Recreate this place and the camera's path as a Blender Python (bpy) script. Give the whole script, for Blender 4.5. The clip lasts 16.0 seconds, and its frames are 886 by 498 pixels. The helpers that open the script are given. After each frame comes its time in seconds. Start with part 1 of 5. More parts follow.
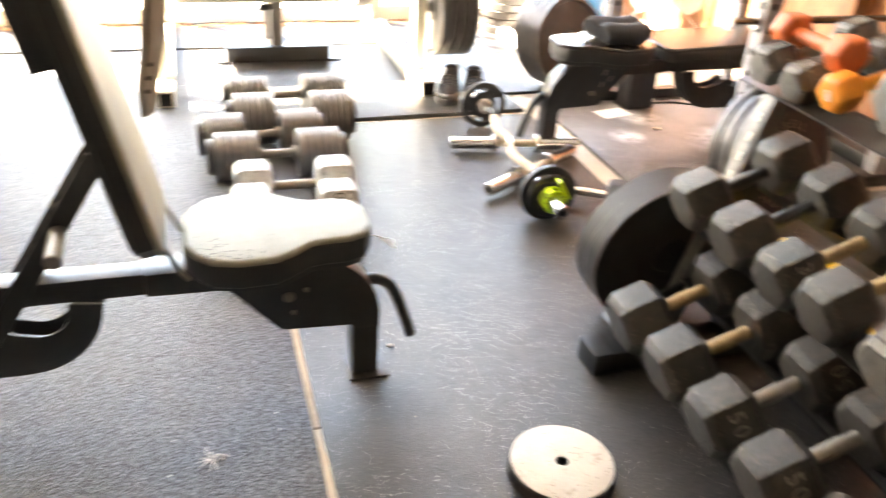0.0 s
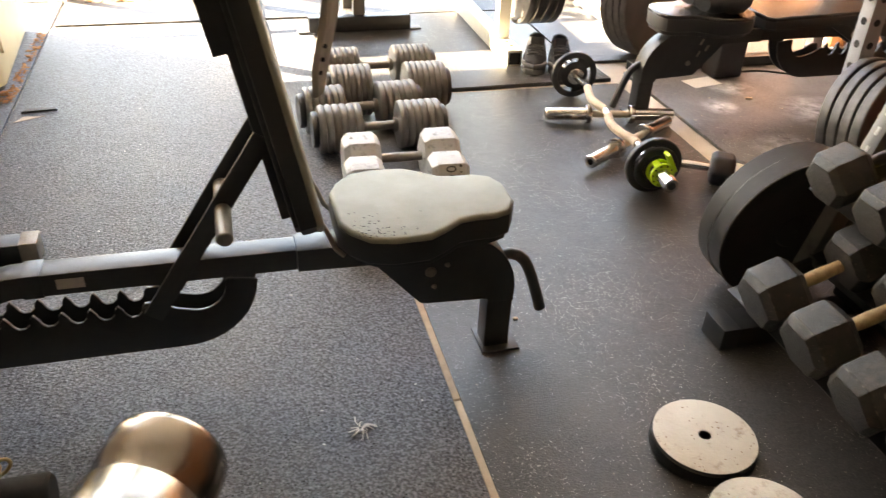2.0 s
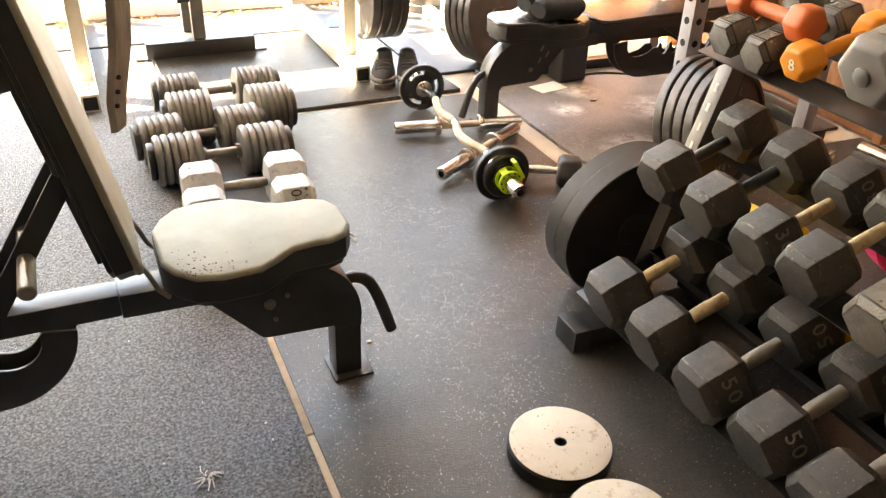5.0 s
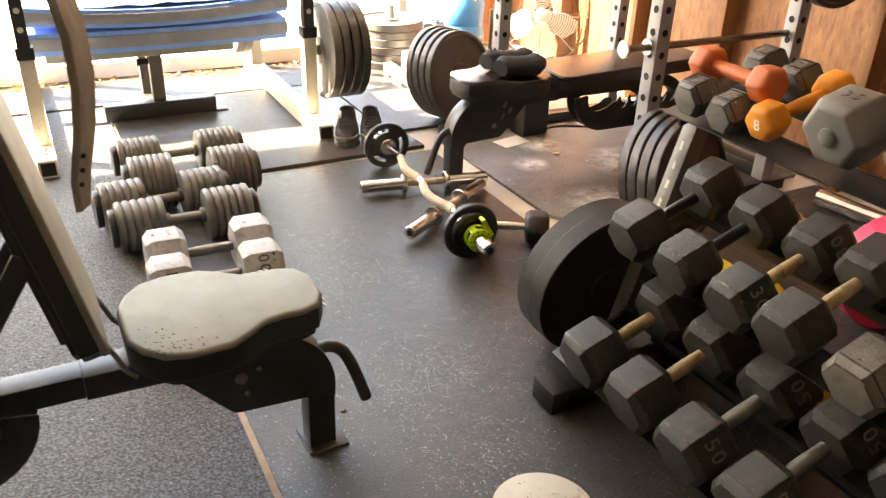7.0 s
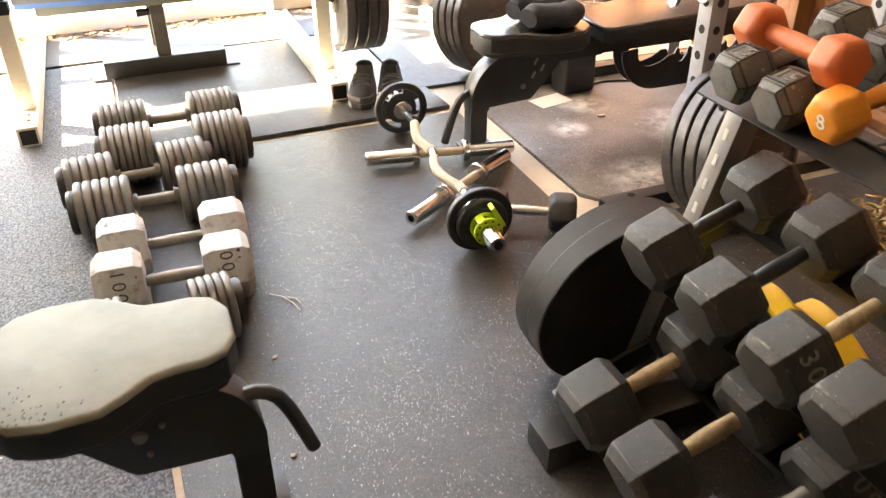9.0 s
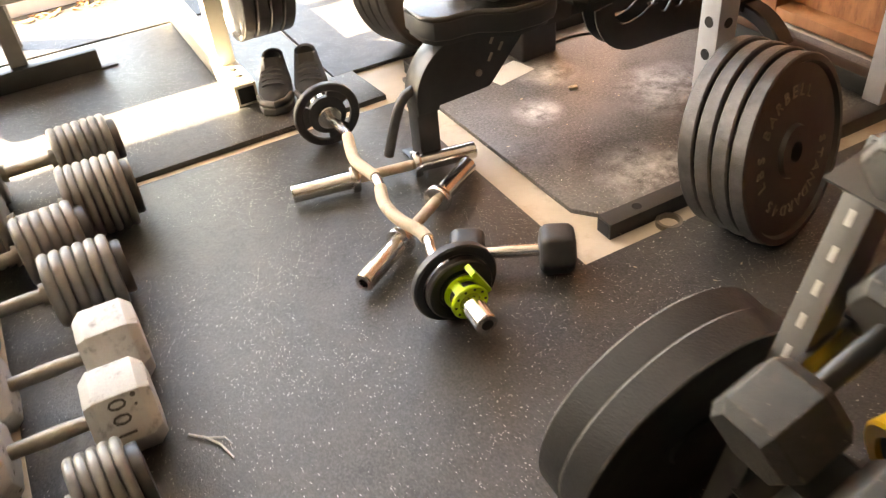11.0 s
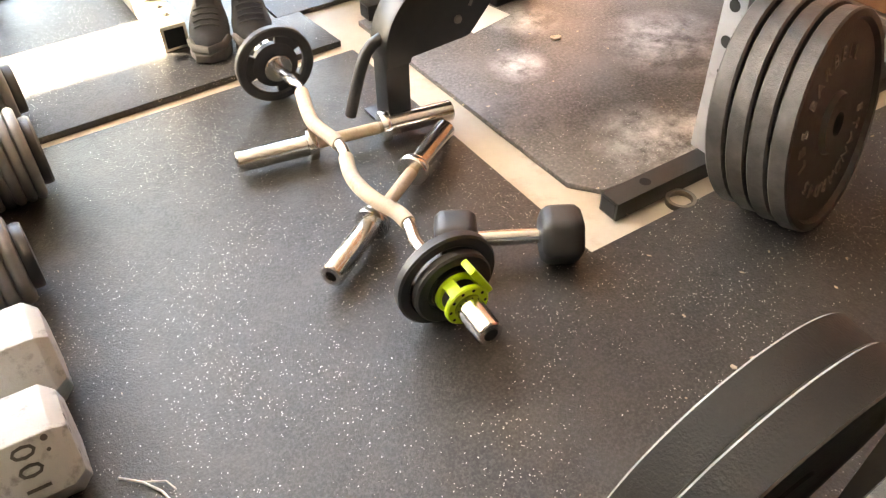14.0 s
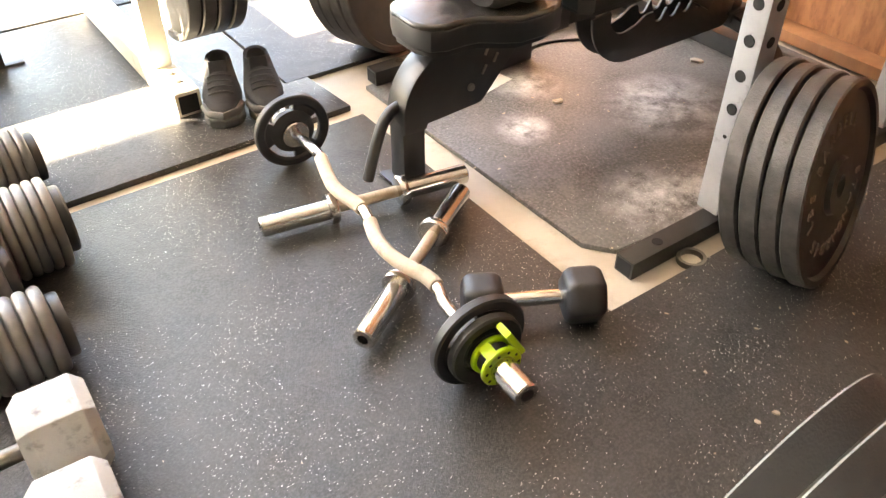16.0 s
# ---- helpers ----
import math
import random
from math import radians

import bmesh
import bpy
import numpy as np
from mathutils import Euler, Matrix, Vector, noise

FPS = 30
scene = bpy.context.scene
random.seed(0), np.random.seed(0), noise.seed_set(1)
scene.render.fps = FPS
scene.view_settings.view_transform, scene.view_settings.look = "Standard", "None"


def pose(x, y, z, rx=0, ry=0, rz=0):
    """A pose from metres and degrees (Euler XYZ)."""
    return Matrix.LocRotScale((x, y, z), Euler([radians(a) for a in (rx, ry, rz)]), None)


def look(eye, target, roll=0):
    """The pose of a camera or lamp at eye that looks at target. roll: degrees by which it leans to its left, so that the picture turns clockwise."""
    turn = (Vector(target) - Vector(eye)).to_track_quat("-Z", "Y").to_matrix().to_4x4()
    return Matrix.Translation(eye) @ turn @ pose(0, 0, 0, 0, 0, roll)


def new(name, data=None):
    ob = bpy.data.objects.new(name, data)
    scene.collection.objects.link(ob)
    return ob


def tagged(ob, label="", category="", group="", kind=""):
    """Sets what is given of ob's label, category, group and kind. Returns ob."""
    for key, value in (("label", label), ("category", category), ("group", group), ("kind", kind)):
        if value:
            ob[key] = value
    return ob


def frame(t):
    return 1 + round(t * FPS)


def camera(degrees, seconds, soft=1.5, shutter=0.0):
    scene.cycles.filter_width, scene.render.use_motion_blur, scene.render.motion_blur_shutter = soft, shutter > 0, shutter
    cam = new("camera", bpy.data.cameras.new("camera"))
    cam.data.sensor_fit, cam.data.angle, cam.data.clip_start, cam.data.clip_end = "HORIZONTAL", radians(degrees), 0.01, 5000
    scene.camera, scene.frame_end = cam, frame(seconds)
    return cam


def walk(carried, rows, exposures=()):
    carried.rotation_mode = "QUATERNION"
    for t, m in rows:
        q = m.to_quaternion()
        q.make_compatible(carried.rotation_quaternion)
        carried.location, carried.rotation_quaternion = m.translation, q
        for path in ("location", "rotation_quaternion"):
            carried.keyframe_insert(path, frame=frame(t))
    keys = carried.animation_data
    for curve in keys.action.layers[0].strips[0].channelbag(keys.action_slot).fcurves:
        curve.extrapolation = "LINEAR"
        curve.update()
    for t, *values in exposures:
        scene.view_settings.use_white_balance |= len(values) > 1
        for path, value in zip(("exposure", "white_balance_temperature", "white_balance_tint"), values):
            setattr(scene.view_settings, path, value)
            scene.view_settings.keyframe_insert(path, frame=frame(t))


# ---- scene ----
cam = camera(57.1, 16.0, soft=1.25, shutter=0.5)
METRES, EYE, TILT, LEAN, TURN = 3.05, 1.304, -29.7, -3.19, -16.5
ROWS = [
    (0.0, 0.0, 0.0, 0.0, 0.0, 0.0, 0.0),
    (0.5, -0.0272, -0.0001, 0.0009, 8.35, -0.22, -4.64),
    (1.0, -0.0735, -0.0119, 0.0003, 8.94, -0.17, -4.35),
    (1.5, -0.0884, -0.0109, 0.0064, 5.4, -1.37, -1.91),
    (2.0, -0.0819, -0.0099, 0.0085, 2.28, -2.48, -0.15),
    (2.5, -0.0492, -0.007, 0.0023, 0.2, -2.97, 0.71),
    (3.0, -0.0169, -0.0039, 0.0027, -1.34, -3.03, 1.75),
    (5.5, -0.0557, 0.0088, 0.0172, -6.65, -0.72, 5.23),
    (6.0, -0.062, 0.0059, 0.0297, -7.47, 1.04, 5.92),
    (6.5, -0.0634, 0.0136, 0.032, -8.37, 1.49, 6.24),
    (7.0, -0.0519, 0.0159, 0.028, -8.47, 1.18, 6.25),
    (7.5, 0.0124, 0.0582, 0.0347, -8.12, 0.02, 6.03),
    (8.0, 0.0494, 0.0799, 0.0457, -7.15, -1.12, 5.7),
    (8.5, 0.046, 0.0996, 0.0571, -5.87, -2.15, 5.53),
    (9.0, 0.0458, 0.1457, 0.076, -2.87, -2.75, 5.63),
    (9.5, 0.1019, 0.1945, 0.1019, -1.32, -3.65, 6.33),
    (10.0, 0.1138, 0.2348, 0.129, -1.36, -5.42, 8.04),
    (12.5, -0.0057, 0.4762, 0.2161, -16.71, -14.88, 15.99),
    (13.0, -0.0031, 0.4775, 0.2104, -16.28, -15.45, 14.57),
    (13.5, 0.0257, 0.4696, 0.2095, -14.27, -15.09, 12.81),
    (14.0, 0.0402, 0.4622, 0.2007, -12.91, -14.6, 11.54),
    (14.5, 0.0187, 0.4557, 0.209, -14.07, -13.72, 11.65),
    (15.0, -0.0138, 0.4511, 0.2237, -15.91, -13.32, 12.64),
    (15.5, -0.0166, 0.4477, 0.2248, -16.88, -12.81, 12.74),
    (16.0, 0.003, 0.4567, 0.2224, -15.26, -11.77, 11.84),
]
walk(cam, [(t, pose(0, 0, EYE, TILT, LEAN, TURN) @ pose(METRES * x, METRES * y, METRES * z, 90 + pitch, roll, yaw)) for t, x, y, z, yaw, pitch, roll in ROWS],
     [(0.0, 5.1, 8750, 13), (0.5, 4.6, 8550, 13), (1.0, 4.4, 8550, 13), (1.5, 4.08, 8750, 13), (2.0, 4.22, 9150, 13), (3.0, 4.58, 9450, 13), (5.5, 4.66, 9750, 14), (6.0, 4.56, 9750, 14), (7.0, 4.22, 9650, 14), (8.0, 4.36, 9450, 13), (9.0, 4.55, 9150, 13), (10.0, 4.38, 9850, 13), (12.3, 4.55, 9050, 12), (14.0, 4.75, 8850, 11), (16.0, 4.70, 8750, 11)])


# ---- light ----
world = bpy.data.worlds.new("sky")
scene.world = world
world.use_nodes = True
_wn = world.node_tree
_sky = _wn.nodes.new("ShaderNodeTexSky")
_sky.sky_type, _sky.sun_disc = "NISHITA", False
_sky.sun_elevation, _sky.sun_rotation = radians(45), radians(-57)
_wn.links.new(_sky.outputs[0], _wn.nodes["Background"].inputs[0])
_wn.nodes["Background"].inputs[1].default_value = 0.15
sun = new("sun", bpy.data.lights.new("sun", "SUN"))
sun.data.energy, sun.data.angle, sun.data.color = 4.4, radians(0.5), (1.0, 0.96, 0.90)
sun.matrix_world = look((-5.90, 3.89, 7.07), (0, 0, 0))


# ---- materials ----
def mat(name, col, col2=None, scale=12.0, rough=0.5, rough2=None, metal=0.0, bump=0.15, bscale=150.0,
        flecks=None, fscale=90.0, famount=0.12, stain=None, sscale=3.0, samount=0.5, coat=0.0, spec=0.5,
        grain=0.0, wear=None, stretch=None, bdist=0.002, smears=(), smear_col=(0.6, 0.58, 0.57)):
    """Two scales of colour change, roughness change, fine relief, and if wanted flecks (small spots) and stains (large patches)."""
    m = bpy.data.materials.new(name)
    m.use_nodes = True
    nt = m.node_tree
    n, l = nt.nodes, nt.links
    b = n["Principled BSDF"]
    tc, oi = n.new("ShaderNodeTexCoord"), n.new("ShaderNodeObjectInfo")
    add = n.new("ShaderNodeVectorMath")
    add.operation = "MULTIPLY_ADD"
    add.inputs[1].default_value = (7.3, 3.1, 5.7)
    l.new(oi.outputs["Random"], add.inputs[0])
    l.new(tc.outputs["Object"], add.inputs[2])

    place = add.outputs[0]
    if stretch:
        mp = n.new("ShaderNodeMapping")
        mp.inputs["Scale"].default_value = stretch
        l.new(place, mp.inputs["Vector"])
        place = mp.outputs[0]

    def noise_tex(sc, detail=4.0, r=0.6):
        t = n.new("ShaderNodeTexNoise")
        t.inputs["Scale"].default_value, t.inputs["Detail"].default_value, t.inputs["Roughness"].default_value = sc, detail, r
        l.new(place, t.inputs["Vector"])
        return t

    def ramp(src, lo, hi):
        r = n.new("ShaderNodeMapRange")
        r.inputs["From Min"].default_value, r.inputs["From Max"].default_value = lo, hi
        l.new(src, r.inputs["Value"])
        return r.outputs["Result"]

    def mix(fac, a, c):
        x = n.new("ShaderNodeMix")
        x.data_type = "RGBA"
        l.new(fac, x.inputs["Factor"])
        for sock, v in ((x.inputs[6], a), (x.inputs[7], c)):
            if isinstance(v, tuple):
                sock.default_value = (*v, 1)
            else:
                l.new(v, sock)
        return x.outputs[2]

    col2 = col2 or tuple(min(1, v * 1.35) for v in col)
    a = noise_tex(scale)
    colour = mix(ramp(a.outputs[0], 0.3, 0.7), col, col2)
    if stain:
        colour = mix(ramp(noise_tex(sscale, 6, 0.65).outputs[0], 0.68 - samount * 0.3, 0.78), colour, stain)
    if grain:
        colour = mix(ramp(noise_tex(bscale * 0.8, 2).outputs[0], 0.42, 0.75), colour, tuple(v * (1 + 2.2 * grain) for v in col2))
    if wear:
        geo = n.new("ShaderNodeNewGeometry")
        rub = n.new("ShaderNodeMath")
        rub.operation = "MULTIPLY"
        l.new(ramp(geo.outputs["Pointiness"], 0.53, 0.62), rub.inputs[0])
        l.new(ramp(noise_tex(scale * 3).outputs[0], 0.35, 0.6), rub.inputs[1])
        colour = mix(rub.outputs[0], colour, wear)
    if flecks:
        v = n.new("ShaderNodeTexVoronoi")
        v.inputs["Scale"].default_value = fscale
        l.new(add.outputs[0], v.inputs["Vector"])
        sepr = n.new("ShaderNodeSeparateColor")
        l.new(v.outputs["Color"], sepr.inputs[0])
        near, pick = n.new("ShaderNodeMath"), n.new("ShaderNodeMath")
        near.operation, pick.operation = "LESS_THAN", "LESS_THAN"
        near.inputs[1].default_value, pick.inputs[1].default_value = 0.27, famount
        l.new(v.outputs["Distance"], near.inputs[0])
        l.new(sepr.outputs[0], pick.inputs[0])
        dense, size = n.new("ShaderNodeMath"), n.new("ShaderNodeMath")
        dense.operation, size.operation = "MULTIPLY", "MULTIPLY"
        dense.inputs[1].default_value, size.inputs[1].default_value = famount * 2, 0.40
        l.new(ramp(noise_tex(3.5, 3).outputs[0], 0.40, 0.72), dense.inputs[0])
        l.new(dense.outputs[0], pick.inputs[1])
        l.new(sepr.outputs[1], size.inputs[0])
        l.new(size.outputs[0], near.inputs[1])
        both = n.new("ShaderNodeMath")
        both.operation = "MULTIPLY"
        l.new(near.outputs[0], both.inputs[0])
        l.new(pick.outputs[0], both.inputs[1])
        colour = mix(both.outputs[0], colour, flecks)
    for sx, sy, sr in smears:
        far = n.new("ShaderNodeVectorMath")
        far.operation = "DISTANCE"
        far.inputs[1].default_value = (sx, sy, 0)
        l.new(tc.outputs["Object"], far.inputs[0])
        soft, cut = n.new("ShaderNodeMapRange"), n.new("ShaderNodeMath")
        soft.inputs["From Min"].default_value, soft.inputs["From Max"].default_value = sr, sr * 0.25
        l.new(far.outputs["Value"], soft.inputs["Value"])
        cut.operation = "MULTIPLY"
        l.new(soft.outputs[0], cut.inputs[0])
        l.new(ramp(noise_tex(11, 8, 0.75).outputs[0], 0.40, 0.68), cut.inputs[1])
        colour = mix(cut.outputs[0], colour, smear_col)
    l.new(colour, b.inputs["Base Color"])
    rr = n.new("ShaderNodeMapRange")
    rr.inputs["To Min"].default_value, rr.inputs["To Max"].default_value = rough, rough2 if rough2 is not None else min(1, rough + 0.12)
    l.new(noise_tex(scale * 2.7).outputs[0], rr.inputs["Value"])
    l.new(rr.outputs[0], b.inputs["Roughness"])
    b.inputs["Metallic"].default_value = metal
    b.inputs["Coat Weight"].default_value = coat
    b.inputs["Specular IOR Level"].default_value = spec
    if bump:
        bn = n.new("ShaderNodeBump")
        bn.inputs["Strength"].default_value, bn.inputs["Distance"].default_value = bump, bdist
        l.new(noise_tex(bscale, 3).outputs[0], bn.inputs["Height"])
        l.new(bn.outputs[0], b.inputs["Normal"])
    return m


MAT_RUBBER = mat("speckled_rubber_mat", (0.0155, 0.0147, 0.0138), (0.035, 0.0333, 0.0312), 16.0, 0.35, 0.55, bump=0.7, bscale=230, grain=0.4,
                 flecks=(0.74, 0.71, 0.66), fscale=350, famount=0.16, stain=(0.060, 0.053, 0.045), sscale=2.2, samount=0.6, spec=0.5)
# Bluish base: the sky's reflection is tinted into the rubber colour.
MAT_RUBBER_COARSE = mat("coarse_rubber_mat", (0.040, 0.0445, 0.053), (0.090, 0.096, 0.109), 60.0, 0.46, 0.64, bump=1.0, bscale=170, bdist=0.006, flecks=(0.008, 0.008, 0.009), fscale=150, famount=0.36,
                        stain=(0.095, 0.095, 0.095), sscale=1.6, samount=0.5, grain=0.8, spec=0.26)
MAT_RUBBER_DUSTY = mat("chalky_rubber_mat", (0.075, 0.070, 0.067), (0.150, 0.142, 0.137), 4.0, 0.34, 0.60, bump=0.9, bscale=150, grain=0.15,
                       flecks=(0.4, 0.38, 0.35), fscale=190, famount=0.08, stain=(0.22, 0.21, 0.21), sscale=3.4, samount=0.35,
                       smears=((0.02, -0.10, 0.22), (-0.36, -0.42, 0.18), (-0.20, -0.47, 0.14), (-0.42, 0.05, 0.10), (-0.25, 0.25, 0.12)), smear_col=(0.74, 0.73, 0.74))
MAT_SUBFLOOR = mat("worn_plywood_subfloor", (0.46, 0.395, 0.315), (0.56, 0.50, 0.42), 6.0, 0.55, bump=0.3, bscale=60, stain=(0.30, 0.22, 0.14), sscale=5, samount=0.4)
MAT_CONCRETE = mat("sunlit_concrete", (0.50, 0.48, 0.44), (0.60, 0.58, 0.54), 2.0, 0.85, bump=0.3, bscale=60)
MAT_PLYWOOD = mat("plywood_wall", (0.19, 0.072, 0.027), (0.37, 0.160, 0.066), 24.0, 0.52, 0.68, bump=0.7, bscale=70, flecks=(0.07, 0.026, 0.011), fscale=150, famount=0.30, stain=(0.12, 0.045, 0.017), sscale=38, samount=0.6, stretch=(1, 1, 0.30))
MAT_STUD = mat("pine_stud", (0.24, 0.10, 0.04), (0.33, 0.15, 0.064), 18.0, 0.6, bump=0.2, stretch=(1, 1, 0.12))
# Unseen shell: dark walls dim near sides, pale ceiling brightens upper faces.
MAT_DARKWALL = mat("dim_bounce_wall", (0.17, 0.13, 0.10), (0.23, 0.18, 0.14), 3.0, 0.8)
MAT_CEIL = mat("bounce_ceiling", (0.64, 0.60, 0.54), (0.70, 0.66, 0.60), 3.0, 0.85)
MAT_CREAM = mat("cream_paint", (0.60, 0.565, 0.475), (0.68, 0.645, 0.55), 6.0, 0.42, stain=(0.38, 0.32, 0.22), sscale=9, samount=0.2)
MAT_CABINET = mat("beige_enamel", (0.50, 0.44, 0.28), (0.56, 0.50, 0.33), 5.0, 0.4, stain=(0.33, 0.26, 0.14), sscale=8, samount=0.15)
MAT_BLACK = mat("black_powder_coat", (0.015, 0.0145, 0.014), (0.024, 0.0235, 0.023), 20.0, 0.28, 0.42, bump=0.12, bscale=500, stain=(0.035, 0.032, 0.029), sscale=9, samount=0.2)
MAT_GREYSTEEL = mat("grey_rack_paint", (0.30, 0.30, 0.315), (0.37, 0.37, 0.385), 10.0, 0.38, stain=(0.12, 0.11, 0.10), sscale=9, samount=0.2)
MAT_IRON = mat("worn_hex_iron", (0.021, 0.018, 0.015), (0.042, 0.035, 0.028), 34.0, 0.30, 0.50, metal=0.15, bump=0.8, bscale=620, bdist=0.003, flecks=(0.20, 0.175, 0.14), fscale=260, famount=0.14, stain=(0.085, 0.064, 0.045), sscale=26, samount=0.45, spec=0.6)
MAT_IRON_CHIPPED = mat("chipped_grey_iron", (0.085, 0.079, 0.069), (0.160, 0.150, 0.132), 30.0, 0.34, 0.52, metal=0.1, bump=0.8, bscale=500, bdist=0.003, flecks=(0.30, 0.285, 0.25), fscale=120, famount=0.14, stain=(0.032, 0.027, 0.022), sscale=30, samount=0.55)
MAT_EDGE = mat("rubbed_iron_edge", (0.024, 0.020, 0.017), (0.055, 0.047, 0.038), 38.0, 0.32, 0.5, metal=0.2, bump=0.4, bscale=300, stain=(0.27, 0.24, 0.195), sscale=48, samount=0.55)
MAT_IRON_PALE = mat("pale_chipped_hex_iron", (0.115, 0.103, 0.086), (0.180, 0.165, 0.140), 18.0, 0.42, 0.58, bump=0.7, bscale=190, bdist=0.003, flecks=(0.05, 0.043, 0.036), fscale=130, famount=0.08, stain=(0.055, 0.046, 0.037), sscale=24, samount=0.55)
MAT_IRON_WHITE = mat("white_painted_iron", (0.35, 0.355, 0.345), (0.45, 0.455, 0.445), 10.0, 0.42, 0.6, bump=0.5, bscale=120, flecks=(0.065, 0.060, 0.054), fscale=62, famount=0.17, stain=(0.08, 0.074, 0.068), sscale=30, samount=0.5)
MAT_PLATEIRON = mat("dark_cast_plate", (0.024, 0.023, 0.0225), (0.042, 0.040, 0.039), 14.0, 0.34, 0.48, metal=0.1, bump=0.3, bscale=200, stain=(0.075, 0.064, 0.056), sscale=9, samount=0.25)
# Lighter copy of the plate iron: light caught by the rim, as colour.
MAT_PLATERIM = mat("lit_plate_rim", (0.052, 0.048, 0.046), (0.100, 0.093, 0.089), 22.0, 0.28, 0.44, metal=0.35, bump=0.5, bscale=200, stain=(0.042, 0.036, 0.032), sscale=14, samount=0.4)
MAT_PLATEGREY = mat("silver_grey_plate", (0.115, 0.113, 0.108), (0.185, 0.182, 0.174), 14.0, 0.34, 0.50, metal=0.3, bump=0.3, bscale=180, stain=(0.10, 0.090, 0.078), sscale=14, samount=0.3)
MAT_BUMPER = mat("black_bumper_rubber", (0.014, 0.0128, 0.0115), (0.023, 0.021, 0.019), 16.0, 0.46, 0.60, bump=0.6, bscale=260, stain=(0.030, 0.026, 0.023), sscale=12, samount=0.25, spec=0.42)
# Pale chamfer: caught light painted in together with scuffing.
MAT_BUMPEREDGE = mat("lit_scuffed_rubber_edge", (0.12, 0.112, 0.104), (0.26, 0.245, 0.23), 30.0, 0.5, 0.65, bump=0.3, bscale=200, stain=(0.04, 0.036, 0.032), sscale=9, samount=0.35)
MAT_RUBBERHEX = mat("smooth_black_rubber", (0.024, 0.024, 0.026), (0.036, 0.036, 0.038), 20.0, 0.38, 0.5, bump=0.2, bscale=250)
MAT_CHROME = mat("chrome", (0.66, 0.64, 0.62), (0.72, 0.70, 0.68), 30.0, 0.12, 0.26, metal=1.0, bump=0.03, bscale=120)
MAT_STEEL = mat("brushed_steel", (0.20, 0.178, 0.155), (0.26, 0.235, 0.205), 20.0, 0.18, 0.28, metal=1.0, bump=0.08, bscale=300, stain=(0.17, 0.13, 0.105), sscale=6, samount=0.3)
MAT_HANDLE = mat("grey_worn_handle", (0.20, 0.18, 0.155), (0.28, 0.255, 0.22), 30.0, 0.38, 0.55, metal=0.6, bump=0.3, bscale=400)
MAT_RUSTGRIP = mat("rusty_tan_grip", (0.30, 0.20, 0.10), (0.46, 0.35, 0.20), 40.0, 0.55, 0.7, bump=0.4, bscale=300, stain=(0.11, 0.062, 0.035), sscale=34, samount=0.6)
MAT_TAPE = mat("dirty_cream_grip_tape", (0.43, 0.345, 0.25), (0.55, 0.465, 0.36), 30.0, 0.7, bump=0.5, bscale=260, stain=(0.30, 0.22, 0.14), sscale=30, samount=0.35)
# Black vinyl made pale: doorway sheen and some dust put into the colour.
MAT_VINYL = mat("dusty_sheen_black_vinyl", (0.200, 0.199, 0.160), (0.270, 0.268, 0.220), 9.0, 0.46, 0.58, bump=0.25, bscale=420, stain=(0.315, 0.305, 0.26), sscale=8, samount=0.3, spec=0.42)
MAT_VINYL_BLACK = mat("glossy_black_vinyl", (0.022, 0.020, 0.018), (0.034, 0.030, 0.028), 9.0, 0.18, 0.28, bump=0.2, bscale=420, stain=(0.05, 0.045, 0.04), sscale=8, samount=0.25)
# Same vinyl, darker: the shade on the pad sides is in the colour.
MAT_VINYL_SIDE = mat("shaded_vinyl_side", (0.014, 0.014, 0.014), (0.02, 0.02, 0.02), 14.0, 0.45)
MAT_WHITEPLATE = mat("rust_flecked_white_plate", (0.54, 0.49, 0.41), (0.63, 0.58, 0.50), 12.0, 0.5, 0.65, bump=0.5, bscale=110, flecks=(0.20, 0.10, 0.045), fscale=170, famount=0.13, stain=(0.27, 0.165, 0.095), sscale=30, samount=0.38)
MAT_ORANGE = mat("orange_neoprene", (0.50, 0.105, 0.026), (0.58, 0.135, 0.036), 25.0, 0.55, 0.65, bump=0.3, bscale=500)
MAT_AMBER = mat("amber_neoprene", (0.66, 0.21, 0.012), (0.74, 0.26, 0.02), 25.0, 0.5, 0.6, bump=0.3, bscale=500)
MAT_GREYVINYL = mat("grey_vinyl_dumbbell", (0.138, 0.134, 0.126), (0.175, 0.170, 0.160), 10.0, 0.38, 0.50, bump=0.2, bscale=300, stain=(0.10, 0.096, 0.09), sscale=16, samount=0.3)
MAT_YELLOW = mat("yellow_enamel", (0.85, 0.46, 0.01), (0.92, 0.52, 0.02), 10.0, 0.35, 0.45, bump=0.05)
MAT_GREEN = mat("lime_green_plastic", (0.45, 0.70, 0.02), (0.52, 0.78, 0.04), 20.0, 0.32, 0.42, bump=0.05)
MAT_PINK = mat("crimson_plate", (0.55, 0.02, 0.09), (0.62, 0.03, 0.11), 15.0, 0.45)
MAT_BLUE = mat("blue_canvas_cover", (0.10, 0.26, 0.68), (0.14, 0.32, 0.74), 8.0, 0.6, bump=0.2, bscale=200)
MAT_GREYBAND = mat("grey_webbing_band", (0.150, 0.172, 0.220), (0.21, 0.232, 0.285), 10.0, 0.7)
MAT_SHEET = mat("white_blue_sheet", (0.38, 0.55, 0.82), (0.60, 0.72, 0.90), 5.0, 0.6, bump=0.4, bscale=14)
